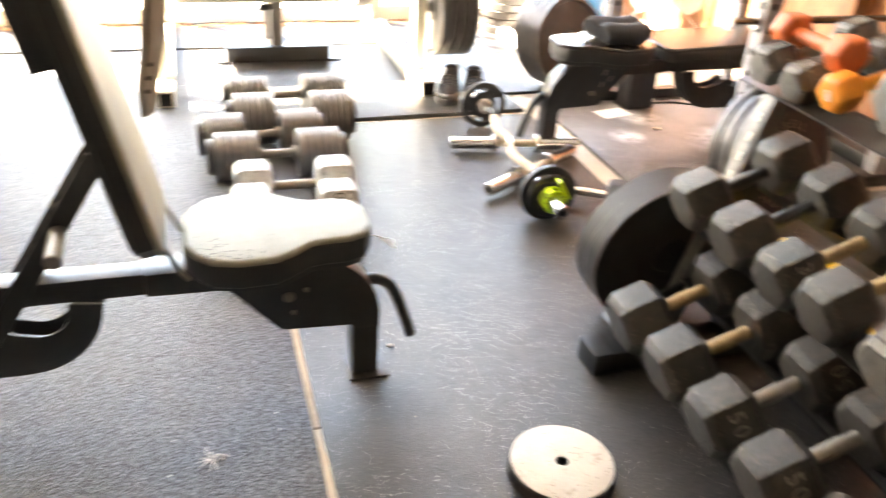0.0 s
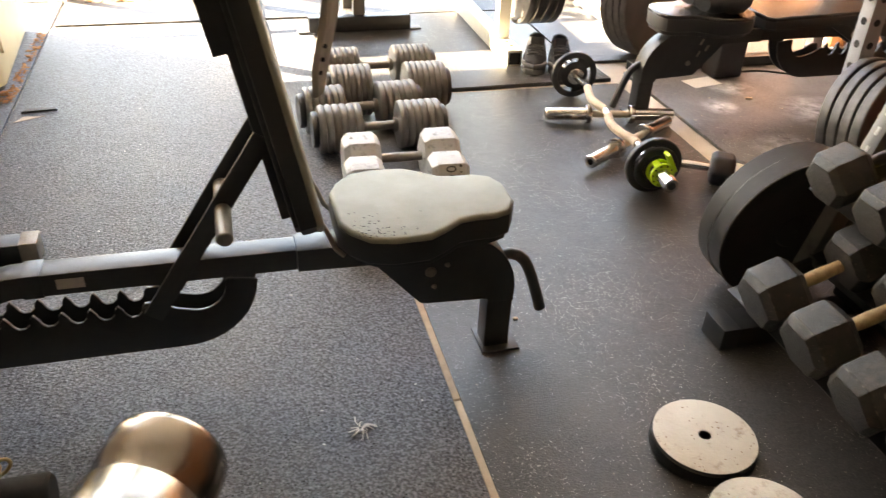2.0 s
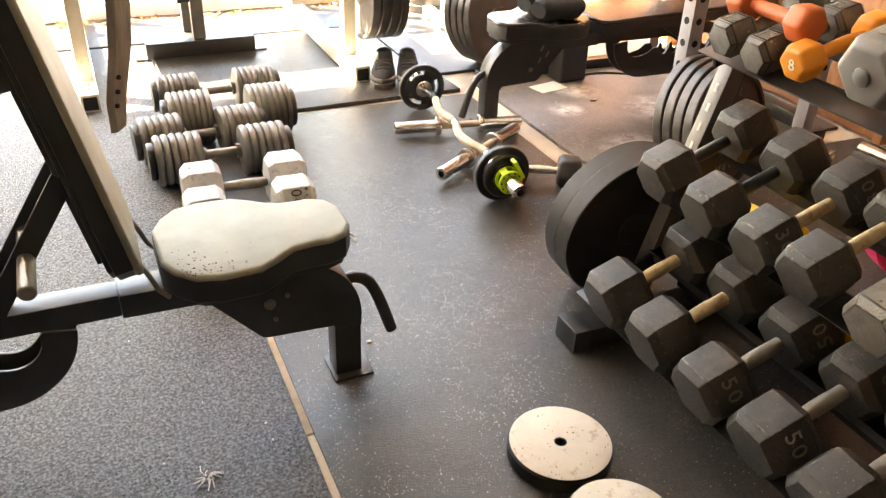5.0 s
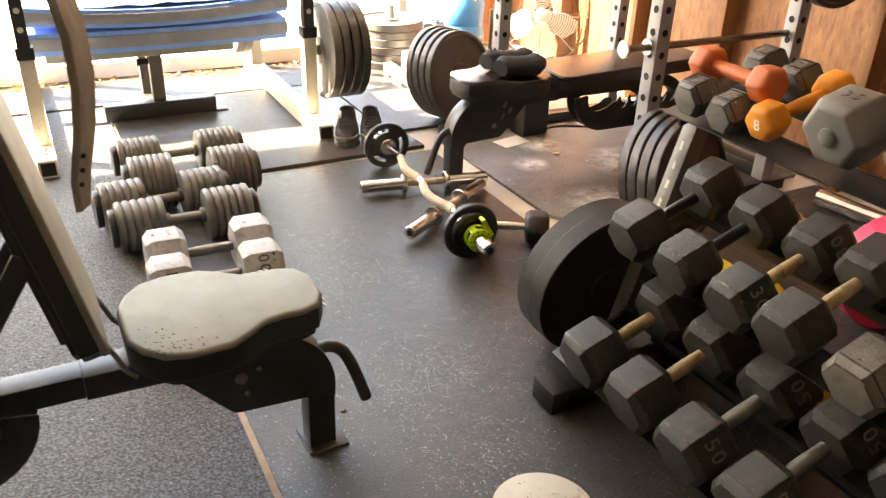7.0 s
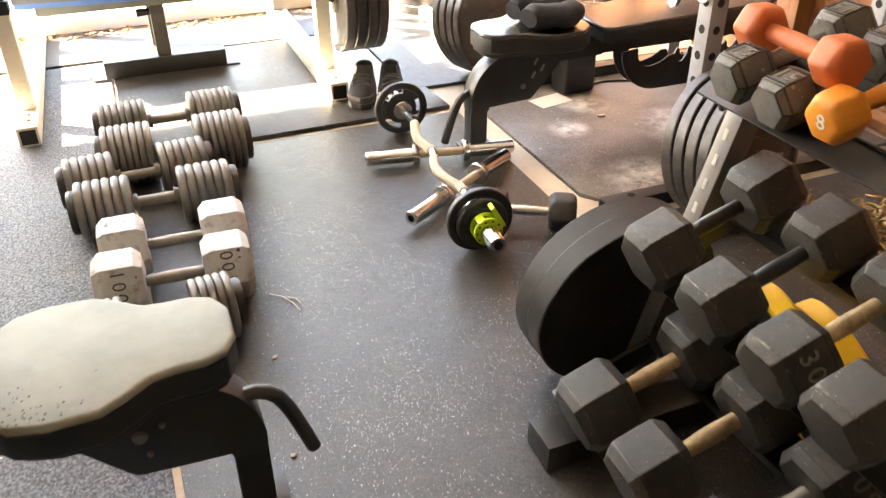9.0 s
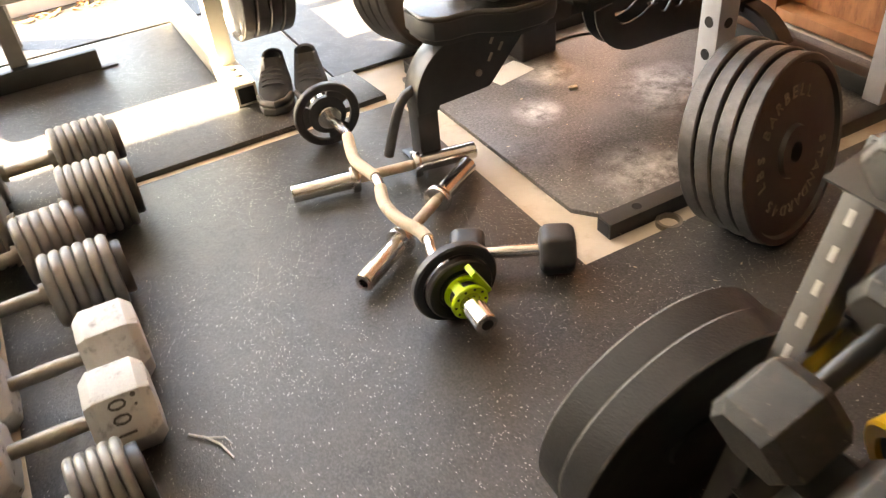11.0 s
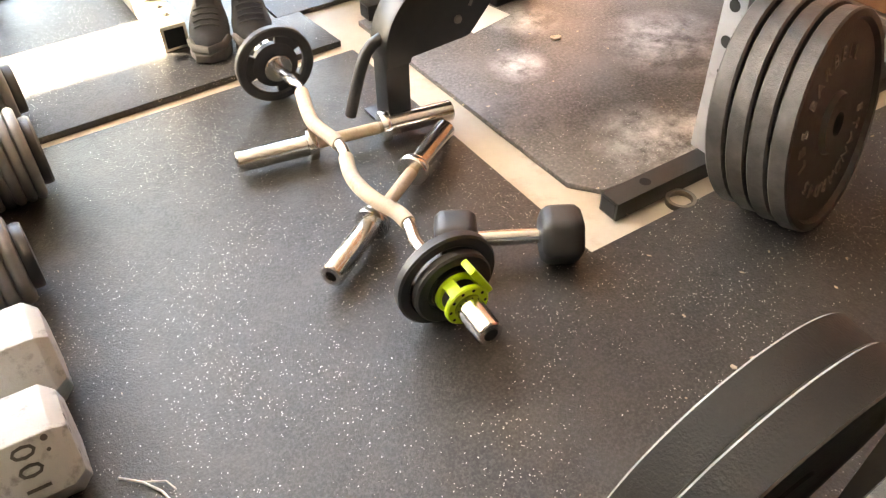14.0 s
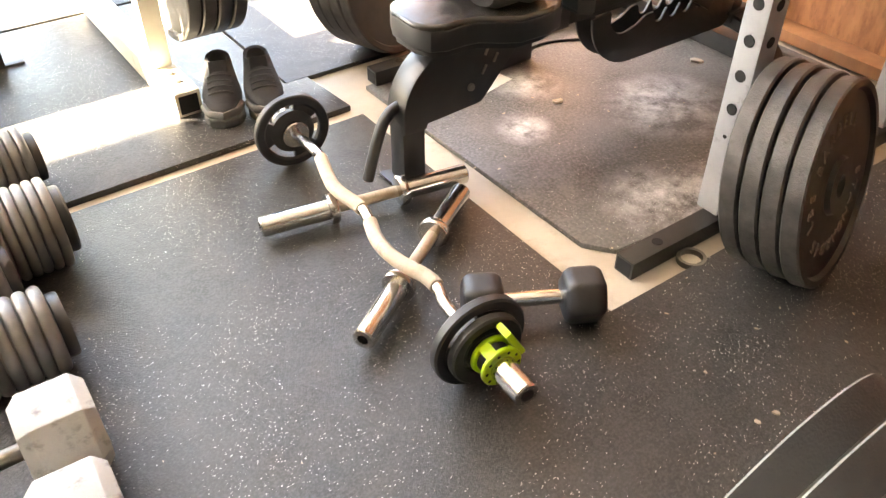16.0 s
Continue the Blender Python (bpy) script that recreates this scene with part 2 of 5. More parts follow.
MAT_LEATHER = mat("weathered_leather_belt", (0.20, 0.19, 0.165), (0.36, 0.345, 0.305), 45.0, 0.5, 0.65, bump=0.6, bscale=90, stain=(0.09, 0.082, 0.07), sscale=30, samount=0.45, stretch=(1, 1, 0.2))
MAT_FABRIC = mat("black_fabric", (0.018, 0.019, 0.022), (0.032, 0.033, 0.037), 40.0, 0.85, bump=0.6, bscale=700)
MAT_SOLE = mat("grey_rubber_sole", (0.075, 0.072, 0.068), (0.12, 0.115, 0.108), 25.0, 0.6)
MAT_GOLDCHAIN = mat("brassy_steel_chain", (0.36, 0.25, 0.12), (0.46, 0.34, 0.18), 40.0, 0.32, 0.5, metal=1.0)
MAT_WHITEPLASTIC = mat("white_plastic", (0.72, 0.71, 0.68), (0.78, 0.77, 0.75), 10.0, 0.35)
MAT_RED = mat("red_plastic", (0.60, 0.02, 0.02), (0.68, 0.035, 0.03), 10.0, 0.4)
MAT_WATERBLUE = mat("blue_plastic_jug", (0.04, 0.25, 0.62), (0.06, 0.32, 0.72), 8.0, 0.2, 0.3)
MAT_LEAF = mat("dry_brown_leaf", (0.26, 0.11, 0.04), (0.42, 0.2, 0.07), 30.0, 0.75)
MAT_PAPER = mat("white_paper", (0.70, 0.69, 0.66), (0.76, 0.75, 0.72), 10.0, 0.8)
MAT_NUMBER = mat("worn_raised_number", (0.15, 0.138, 0.118), (0.24, 0.222, 0.19), 40.0, 0.55)
MAT_NUMBERDARK = mat("dark_number", (0.05, 0.045, 0.04), (0.07, 0.065, 0.06), 40.0, 0.6)
# Near-black for flat pieces that paint the shade inside holes and open ends.
MAT_DARKHOLE = mat("painted_hole_shade", (0.006, 0.006, 0.006), (0.008, 0.008, 0.008), 10.0, 0.8, bump=0)
MAT_POST = mat("worn_grey_post", (0.085, 0.080, 0.074), (0.13, 0.12, 0.11), 14.0, 0.35, 0.5, stain=(0.05, 0.045, 0.04), sscale=12, samount=0.3)
MAT_LABEL = mat("grey_sticker", (0.36, 0.33, 0.30), (0.45, 0.42, 0.38), 60.0, 0.5)


# ---- mesh tools ----
class Mesh:
    """Collects faces of one mesh."""

    def __init__(self):
        self.v, self.f = [], []

    def add(self, verts, faces, m=None):
        k = len(self.v)
        self.v += [tuple(m @ Vector(p)) for p in verts] if m else [tuple(p) for p in verts]
        self.f += [tuple(i + k for i in f) for f in faces]
        return self

    def box(self, size, at=(0, 0, 0), bevel=0.004, m=None, seg=2):
        bm = bmesh.new()
        bmesh.ops.create_cube(bm, size=1, matrix=Matrix.Diagonal((*size, 1)))
        if bevel:
            bmesh.ops.bevel(bm, geom=bm.edges[:], offset=min(bevel, min(size) * 0.45), segments=seg, affect="EDGES", profile=0.6)
        mm = Matrix.Translation(at)
        return self.take(bm, (m @ mm) if m else mm)

    def take(self, bm, m=None):
        bm.verts.index_update()
        self.add([v.co for v in bm.verts], [[v.index for v in f.verts] for f in bm.faces], m)
        bm.free()
        return self

    def lathe(self, prof, m=None, seg=32, closed=False):
        """prof: (radius, z) from one end to the other, turned about z."""
        vs, fs = [], []
        for r, z in prof:
            for i in range(seg):
                a = 2 * math.pi * i / seg
                vs.append((r * math.cos(a), r * math.sin(a), z))
        for j in range(len(prof) - 1 if not closed else len(prof)):
            j2 = (j + 1) % len(prof)
            for i in range(seg):
                i2 = (i + 1) % seg
                fs.append((j * seg + i, j * seg + i2, j2 * seg + i2, j2 * seg + i))
        if not closed:
            fs.append(tuple(range(seg))[::-1])
            fs.append(tuple((len(prof) - 1) * seg + i for i in range(seg)))
        return self.add(vs, fs, m)

    def rod(self, p, q, r, r2=None, seg=20, bevel=0.0):
        p, q = Vector(p), Vector(q)
        r2 = r if r2 is None else r2
        m = Matrix.Translation(p) @ (q - p).to_track_quat("Z", "Y").to_matrix().to_4x4()
        d = (q - p).length
        prof = [(r, 0), (r2, d)] if not bevel else [(r - bevel, 0), (r, bevel), (r2, d - bevel), (r2 - bevel, d)]
        return self.lathe(prof, m, seg)

    def prism(self, pts, depth, m=None, bevel=0.0, seg=2):
        """A flat outline in x, y, thickened from z = 0 to depth."""
        bm = bmesh.new()
        low = [bm.verts.new((x, y, 0)) for x, y in pts]
        face = bm.faces.new(low)
        ret = bmesh.ops.extrude_face_region(bm, geom=[face])
        top = [e for e in ret["geom"] if isinstance(e, bmesh.types.BMVert)]
        bmesh.ops.translate(bm, verts=top, vec=(0, 0, depth))
        bmesh.ops.recalc_face_normals(bm, faces=bm.faces[:])
        if bevel:
            edges = [e for e in bm.edges if abs(e.verts[0].co.z - e.verts[1].co.z) < 1e-6]
            bmesh.ops.bevel(bm, geom=edges, offset=bevel, segments=seg, affect="EDGES", profile=0.5)
        bmesh.ops.triangulate(bm, faces=[f for f in bm.faces if len(f.verts) > 4])
        return self.take(bm, m)

    def tube(self, path, r, seg=12, flat=None):
        """A round or flattened tube along a path of points; r may be a list."""
        pts = [Vector(p) for p in path]
        vs, fs = [], []
        up = Vector((0, 0, 1))
        for i, p in enumerate(pts):
            d = (pts[min(i + 1, len(pts) - 1)] - pts[max(i - 1, 0)]).normalized()
            side = d.cross(up)
            if side.length < 0.1:
                side = d.cross(Vector((0, 1, 0)))
            side.normalize()
            nor = side.cross(d)
            rr = r[i] if isinstance(r, (list, tuple)) else r
            for k in range(seg):
                a = 2 * math.pi * k / seg
                vs.append(p + side * rr * math.cos(a) + nor * rr * (flat or 1) * math.sin(a))
        for i in range(len(pts) - 1):
            for k in range(seg):
                k2 = (k + 1) % seg
                fs.append((i * seg + k, i * seg + k2, (i + 1) * seg + k2, (i + 1) * seg + k))
        fs.append(tuple(range(seg))[::-1])
        fs.append(tuple((len(pts) - 1) * seg + k for k in range(seg)))
        return self.add(vs, fs)

    def bar(self, path, w, h, c=0.006):
        """A square tube with rounded corners along a path; w across, h deep."""
        pts = [Vector(p) for p in path]
        sec = [(w / 2 - c, -h / 2), (w / 2, -h / 2 + c), (w / 2, h / 2 - c), (w / 2 - c, h / 2), (c - w / 2, h / 2), (-w / 2, h / 2 - c), (-w / 2, c - h / 2), (c - w / 2, -h / 2)]
        vs, fs, n = [], [], len(sec)
        for i, p in enumerate(pts):
            d = (pts[min(i + 1, len(pts) - 1)] - pts[max(i - 1, 0)]).normalized()
            side = d.cross(Vector((0, 0, 1)))
            side = side.normalized() if side.length > 0.15 else Vector((1, 0, 0))
            nor = side.cross(d).normalized()
            vs += [p + side * a + nor * b for a, b in sec]
        for i in range(len(pts) - 1):
            for k in range(n):
                fs.append((i * n + k, i * n + (k + 1) % n, (i + 1) * n + (k + 1) % n, (i + 1) * n + k))
        fs += [tuple(range(n))[::-1], tuple((len(pts) - 1) * n + k for k in range(n))]
        return self.add(vs, fs)

    def mesh(self, name, material, angle=38):
        me = bpy.data.meshes.new(name)
        me.from_pydata(self.v, [], self.f)
        bm = bmesh.new()
        bm.from_mesh(me)
        bmesh.ops.recalc_face_normals(bm, faces=bm.faces[:])
        bm.to_mesh(me)
        bm.free()
        me.polygons.foreach_set("use_smooth", [True] * len(me.polygons))
        me.set_sharp_from_angle(angle=radians(angle))
        me.materials.append(material)
        return me


def part(name, g, material, parent, label=""):
    ob = new(name, g.mesh(name, material))
    ob.parent = parent
    if label:
        tagged(ob, label)
    return ob


def thing(name, m, label, category, group="", kind=""):
    ob = new(name)
    ob.matrix_world = m
    ob.empty_display_size = 0.05
    return tagged(ob, label, category, group, kind)


def solo(name, g, material, label, category, m=None, group="", kind=""):
    ob = new(name, g.mesh(name, material))
    if m:
        ob.matrix_world = m
    return tagged(ob, label, category, group, kind)


def writing(name, text, size, m, material, parent, depth=0.0012):
    """Raised characters, one mesh each, side by side along x of m."""
    step = size * 0.60
    for i, ch in enumerate(text):
        if ch == " ":
            continue
        cu = bpy.data.curves.new(name, "FONT")
        cu.body, cu.size, cu.extrude, cu.align_x, cu.align_y, cu.resolution_u = ch, size, depth, "CENTER", "CENTER", 2
        tmp = bpy.data.objects.new(name, cu)
        scene.collection.objects.link(tmp)
        bpy.context.view_layer.update()
        me = bpy.data.meshes.new_from_object(tmp.evaluated_get(bpy.context.evaluated_depsgraph_get()))
        bpy.data.objects.remove(tmp)
        bm = bmesh.new()
        bm.from_mesh(me)
        bmesh.ops.remove_doubles(bm, verts=bm.verts[:], dist=0.00002)
        bm.to_mesh(me)
        bm.free()
        me.materials.clear()
        me.materials.append(material)
        ob = new(name, me)
        ob.parent = parent
        ob.matrix_local = m @ Matrix.Translation((step * (i - (len(text) - 1) / 2), 0, 0))


def arc(cx, cy, r, a0, a1, n=8):
    return [(cx + r * math.cos(radians(a0 + (a1 - a0) * i / n)), cy + r * math.sin(radians(a0 + (a1 - a0) * i / n))) for i in range(n + 1)]


XZ = Matrix(((1, 0, 0, 0), (0, 0, -1, 0), (0, 1, 0, 0), (0, 0, 0, 1)))  # outline x, y -> x, z; thickness towards -y


def mid_xz(width, y=0.0):
    return Matrix.Translation((0, y + width / 2, 0)) @ XZ


# ---- structure ----
def slab(name, x0, x1, y0, y1, z0, z1, material, label, category, kind="structure", bevel=0.0, group=""):
    g = Mesh().box((x1 - x0, y1 - y0, z1 - z0), bevel=bevel)
    return solo(name, g, material, label, category, pose((x0 + x1) / 2, (y0 + y1) / 2, (z0 + z1) / 2), group, kind)


X_WALL, X_LEFT, Y_DOOR, Y_BACK, Z_CEIL = 2.98, -3.3, 5.10, -2.6, 3.25
slab("floor", X_LEFT, X_WALL, Y_BACK, Y_DOOR + 0.12, -0.16, -0.014, MAT_SUBFLOOR, "worn tan plywood subfloor under rubber mats", "floor")
slab("ground", -60, 60, Y_DOOR + 0.12, 120, -0.30, -0.06, MAT_CONCRETE, "pale sunlit concrete driveway outside the doorway", "ground")
slab("wall_east", X_WALL, X_WALL + 0.12, Y_BACK, Y_DOOR + 0.12, -0.16, Z_CEIL, MAT_PLYWOOD, "reddish brown plywood sheathing wall", "wall")
# West, south and left door walls and the ceiling are unseen additions.
slab("wall_west", X_LEFT - 0.12, X_LEFT, Y_BACK, Y_DOOR + 0.12, -0.16, Z_CEIL, MAT_DARKWALL, "added unseen side wall, dark to limit bounced light", "wall")
slab("wall_south", X_LEFT - 0.12, X_WALL + 0.12, Y_BACK - 0.12, Y_BACK, -0.16, Z_CEIL, MAT_DARKWALL, "added unseen back wall, dark to limit bounced light", "wall")
slab("wall_north_left", X_LEFT, -2.85, Y_DOOR, Y_DOOR + 0.12, -0.013, Z_CEIL, MAT_DARKWALL, "added unseen wall beside the open doorway", "wall")
slab("wall_north_right", 2.75, X_WALL, Y_DOOR, Y_DOOR + 0.12, -0.013, Z_CEIL, MAT_PLYWOOD, "plywood wall beside the open doorway", "wall")
slab("wall_north_header", -2.85, 2.75, Y_DOOR, Y_DOOR + 0.12, 3.00, Z_CEIL, MAT_DARKWALL, "wall over the open doorway", "wall")
slab("ceiling", X_LEFT - 0.12, X_WALL + 0.12, Y_BACK - 0.12, Y_DOOR + 0.12, Z_CEIL, Z_CEIL + 0.1, MAT_CEIL, "added unseen ceiling, pale to bounce light down", "ceiling")
for y in (-1.5, -0.9, -0.3, 0.3, 0.9, 1.5, 2.24, 3.06, 3.7, 4.4):
    slab("stud", X_WALL - 0.09, X_WALL, y - 0.02, y + 0.02, -0.014, Z_CEIL, MAT_STUD, "bare pine wall stud on the plywood wall", "stud", bevel=0.002, group="wall studs")
slab("wall_plate", X_WALL - 0.088, X_WALL, 2.262, 3.038, 0.0, 0.04, MAT_STUD, "bare pine sole plate between two studs", "trim", bevel=0.002)

MATS = [
    ("rubber_mat", -1.096, 0.187, -2.5, 4.49, 0.0, MAT_RUBBER_COARSE, "coarse grey-black rubber floor mat, blue sky sheen put in its colour"),
    ("rubber_mat", -1.085, 1.355, 4.508, 5.05, 0.006, MAT_RUBBER, "dark rubber gym mat along the doorway"),
    ("rubber_mat", 1.383, 2.86, 3.614, 5.05, 0.002, MAT_RUBBER, "dark rubber mat with sun streaks"),
    ("rubber_mat", -3.2, -1.105, -2.5, 5.0, 0.0, MAT_RUBBER_COARSE, "grey rubber mat beside the beige cabinet"),
]
for nm, x0, x1, y0, y1, z1, mm, lab in MATS:
    slab(nm, x0, x1, y0, y1, -0.0135, z1, mm, lab, "floor mat", kind="structure", bevel=0.003, group="rubber floor mats")


def cut_mat(pts, top, cx, cy, material, label):
    g = Mesh().prism([(x - cx, y - cy) for x, y in pts], top + 0.0135, pose(0, 0, -0.0135), 0.002)
    return solo("rubber_mat", g, material, label, "floor mat", pose(cx, cy, 0), "rubber floor mats", "structure")


cut_mat([(0.205, -2.5), (2.86, -2.5), (2.86, 2.296), (1.481, 2.296), (1.481, 3.318), (0.205, 3.318)], 0.0, 0.84, 0.4, MAT_RUBBER, "dark rubber gym mat with pale flecks and dust")
cut_mat([(0.20, 3.352), (1.470, 3.372), (1.452, 3.606), (1.374, 3.606), (1.360, 4.49), (0.20, 4.49)], 0.006, 0.84, 3.9, MAT_RUBBER, "dark rubber gym mat with a sunlit patch")
cut_mat([(1.586, 2.500), (1.636, 2.436), (1.850, 2.416), (2.86, 2.416), (2.86, 3.455), (1.574, 3.455)], 0.002, 2.23, 2.93, MAT_RUBBER_DUSTY, "brown-black rubber mat dusted with white chalk")


# ---- dumbbells ----
def hex_dumbbell(m, a, head, centres, hr, mat_head, mat_grip, label, group, text="", text_face=1, tsize=0.05, turn=0, round_r=0.0022):
    """Axis along x, middle of the grip at the origin; a: half the width across flats."""
    root = thing("hex_dumbbell", m, label, "dumbbell", group)
    R = a / math.cos(math.pi / 6)
    for s in (-1, 1):
        pts = [(R * math.cos(radians(60 * k + turn)), R * math.sin(radians(60 * k + turn))) for k in range(6)]
        c = head * 0.16
        g = Mesh()
        rings = [(0.80, -head / 2), (1.0, -head / 2 + c), (1.0, head / 2 - c), (0.80, head / 2)]
        vs = [(z, x * f, y * f) for f, z in rings for x, y in pts]
        fs = [tuple(range(6))[::-1], tuple(range(18, 24))]
        for j in range(3):
            for k in range(6):
                fs.append((j * 6 + k, j * 6 + (k + 1) % 6, j * 6 + 6 + (k + 1) % 6, j * 6 + 6 + k))
        bm = bmesh.new()
        bv = [bm.verts.new(v) for v in vs]
        for f in fs:
            bm.faces.new([bv[i] for i in f])
        bmesh.ops.bevel(bm, geom=bm.edges[:], offset=round_r, segments=2, affect="EDGES", profile=0.6)
        g.take(bm, Matrix.Translation((s * centres / 2, 0, 0)))
        hd = part("head", g, mat_head, root)
        if mat_head in (MAT_IRON, MAT_IRON_PALE, MAT_IRON_CHIPPED):
            hd.data.materials.append(MAT_EDGE)
            for p in hd.data.polygons:
                co = [hd.data.vertices[i].co for i in p.vertices]
                if min((co[k] - co[k - 1]).length for k in range(len(co))) < 0.0032:
                    p.material_index = 1
        if text:
            slope = radians(90 if text_face == 0 else 30)
            nrm = Vector((0, -math.cos(slope), math.sin(slope)))
            xa = Vector((0, -math.sin(slope), -math.cos(slope))) * -s
            ya = nrm.cross(xa)
            basis = Matrix((xa, ya, nrm)).transposed().to_4x4()
            writing("number", text, tsize, Matrix.Translation(Vector((s * centres / 2, 0, 0)) + nrm * (a + 0.0005)) @ basis, MAT_NUMBERDARK if mat_head is MAT_IRON_WHITE else MAT_NUMBER, hd)
            if text_face == 0 and mat_head == MAT_IRON_CHIPPED:
                rim = Mesh()
                for w, h, x, y in ((0.046, 0.003, 0, 0.0205), (0.046, 0.003, 0, -0.0205), (0.003, 0.038, 0.0215, 0), (0.003, 0.038, -0.0215, 0)):
                    rim.box((w, h, 0.0024), (x, y, 0), 0.0006)
                part("number_frame", rim, MAT_EDGE, hd).matrix_local = Matrix.Translation(Vector((s * centres / 2, 0, 0)) + nrm * (a + 0.0005)) @ basis
    g = Mesh()
    half = centres / 2 - head / 2 + 0.004
    g.lathe([(hr * 0.9, -half), (hr * 0.92, -half * 0.6), (hr, -half * 0.2), (hr, half * 0.2), (hr * 0.92, half * 0.6), (hr * 0.9, half)], pose(0, 0, 0, 0, 90, 0), 16)
    part("grip", g, mat_grip, root)
    return root


SHELF_TILT, TOP_TILT = 20.0, 14.0


def on_rack(near_x, y, near_z, centres, tilt=SHELF_TILT):
    """A dumbbell lying across a shelf that rises away from its near head."""
    return pose(near_x + centres / 2 * math.cos(radians(tilt)), y, near_z + centres / 2 * math.sin(radians(tilt)), 0, -tilt, 0)


LOW = dict(x=0.975, z=0.205, a=0.072, cc=0.235)
MIDT = dict(x=1.132, z=0.482, a=0.062, cc=0.226)
TOP = dict(x=1.238, z=0.802, a=0.0405, cc=0.205)
for y, dx, dz, txt, grip, hd in [(1.404, -0.001, 0.010, "", MAT_RUSTGRIP, MAT_IRON), (1.230, 0.003, 0.006, "", MAT_RUSTGRIP, MAT_IRON), (1.056, 0.006, -0.002, "50", MAT_HANDLE, MAT_IRON),
                                 (0.886, 0.013, -0.002, "50", MAT_HANDLE, MAT_IRON), (0.717, 0.008, 0.0, "", MAT_HANDLE, MAT_IRON), (0.548, 0.004, 0.0, "", MAT_HANDLE, MAT_IRON)]:
    hex_dumbbell(on_rack(LOW["x"] + dx, y, LOW["z"] + dz, LOW["cc"]), LOW["a"], 0.118, LOW["cc"], 0.017, hd, grip,
                 "worn black iron hex dumbbell on the bottom shelf", "bottom shelf dumbbells", txt, 1, 0.050)
for y, dx, dz, txt, grip, hd in [(1.477, -0.008, 0.004, "", MAT_BLACK, MAT_IRON), (1.313, -0.002, -0.006, "", MAT_BLACK, MAT_IRON), (1.152, 0.002, -0.010, "30", MAT_RUSTGRIP, MAT_IRON),
                                 (1.002, -0.014, 0.012, "", MAT_RUSTGRIP, MAT_IRON), (0.834, -0.006, 0.004, "", MAT_HANDLE, MAT_IRON_PALE), (0.668, 0.0, 0.0, "", MAT_HANDLE, MAT_IRON_PALE)]:
    hex_dumbbell(on_rack(MIDT["x"] + dx, y, MIDT["z"] + dz, MIDT["cc"]), MIDT["a"], 0.108, MIDT["cc"], 0.0155, hd, grip,
                 "worn black iron hex dumbbell on the middle shelf" if hd is MAT_IRON else "pale chipped iron hex dumbbell on the middle shelf",
                 "middle shelf dumbbells", txt, 1, 0.046)
for y, dx, dz in ((1.470, -0.012, 0.012), (1.376, 0.0, 0.0)):
    hex_dumbbell(on_rack(TOP["x"] + dx, y, TOP["z"] + dz, TOP["cc"], TOP_TILT), TOP["a"], 0.080, TOP["cc"], 0.014, MAT_IRON_CHIPPED, MAT_HANDLE,
                 "small dark chipped hex dumbbell marked 15 on the top shelf", "top shelf dumbbells", "15", 0, 0.038)


def neoprene_dumbbell(m, a, head, centres, hr, material, label, text=""):
    d = hex_dumbbell(m, a, head, centres, hr, material, material, label, "neoprene dumbbells", round_r=0.006)
    d.name = "neoprene_dumbbell"
    if text:
        hd = d.children[0]
        basis = Matrix((Vector((0, -1, 0)), Vector((0, 0, 1)), Vector((-1, 0, 0)))).transposed().to_4x4()
        writing("number", text, 0.036, Matrix.Translation((-centres / 2 - head / 2 - 0.0005, 0, 0)) @ basis, MAT_PAPER, hd, 0.0006)
    return d


neoprene_dumbbell(on_rack(1.238, 1.272, 0.815, 0.19, TOP_TILT), 0.0375, 0.064, 0.19, 0.016, MAT_AMBER, "amber neoprene hex dumbbell marked 8 on the top shelf", "8")
_d = Vector((1.271, 1.322, 0.873)) - Vector((1.286, 1.516, 0.870))
neoprene_dumbbell(Matrix.Translation((1.2785, 1.419, 0.8735)) @ _d.to_track_quat("X", "Z").to_matrix().to_4x4(), 0.0375, 0.060, 0.192, 0.0165, MAT_ORANGE,
                  "orange neoprene dumbbell laid across two grey dumbbells")


def round_head_dumbbell(m, label):
    """Large grey vinyl dumbbell with six-sided moulded heads and a round boss."""
    root = hex_dumbbell(m, 0.066, 0.112, 0.235, 0.017, MAT_GREYVINYL, MAT_HANDLE, label, "grey vinyl dumbbells", "35", 0, 0.036, 0, 0.006)
    for s in (-1, 1):
        g = Mesh().lathe([(0.020, 0), (0.018, 0.006), (0.010, 0.009), (0.002, 0.010)], pose(s * (0.1175 + 0.0565), 0, 0, 0, 90 * s, 0), 20)
        part("boss", g, MAT_GREYVINYL, root)
    return root


for y in (1.085, 0.905, 0.725):
    round_head_dumbbell(on_rack(1.240, y, 0.860, 0.235, TOP_TILT), "large grey vinyl hex dumbbell on the top shelf")


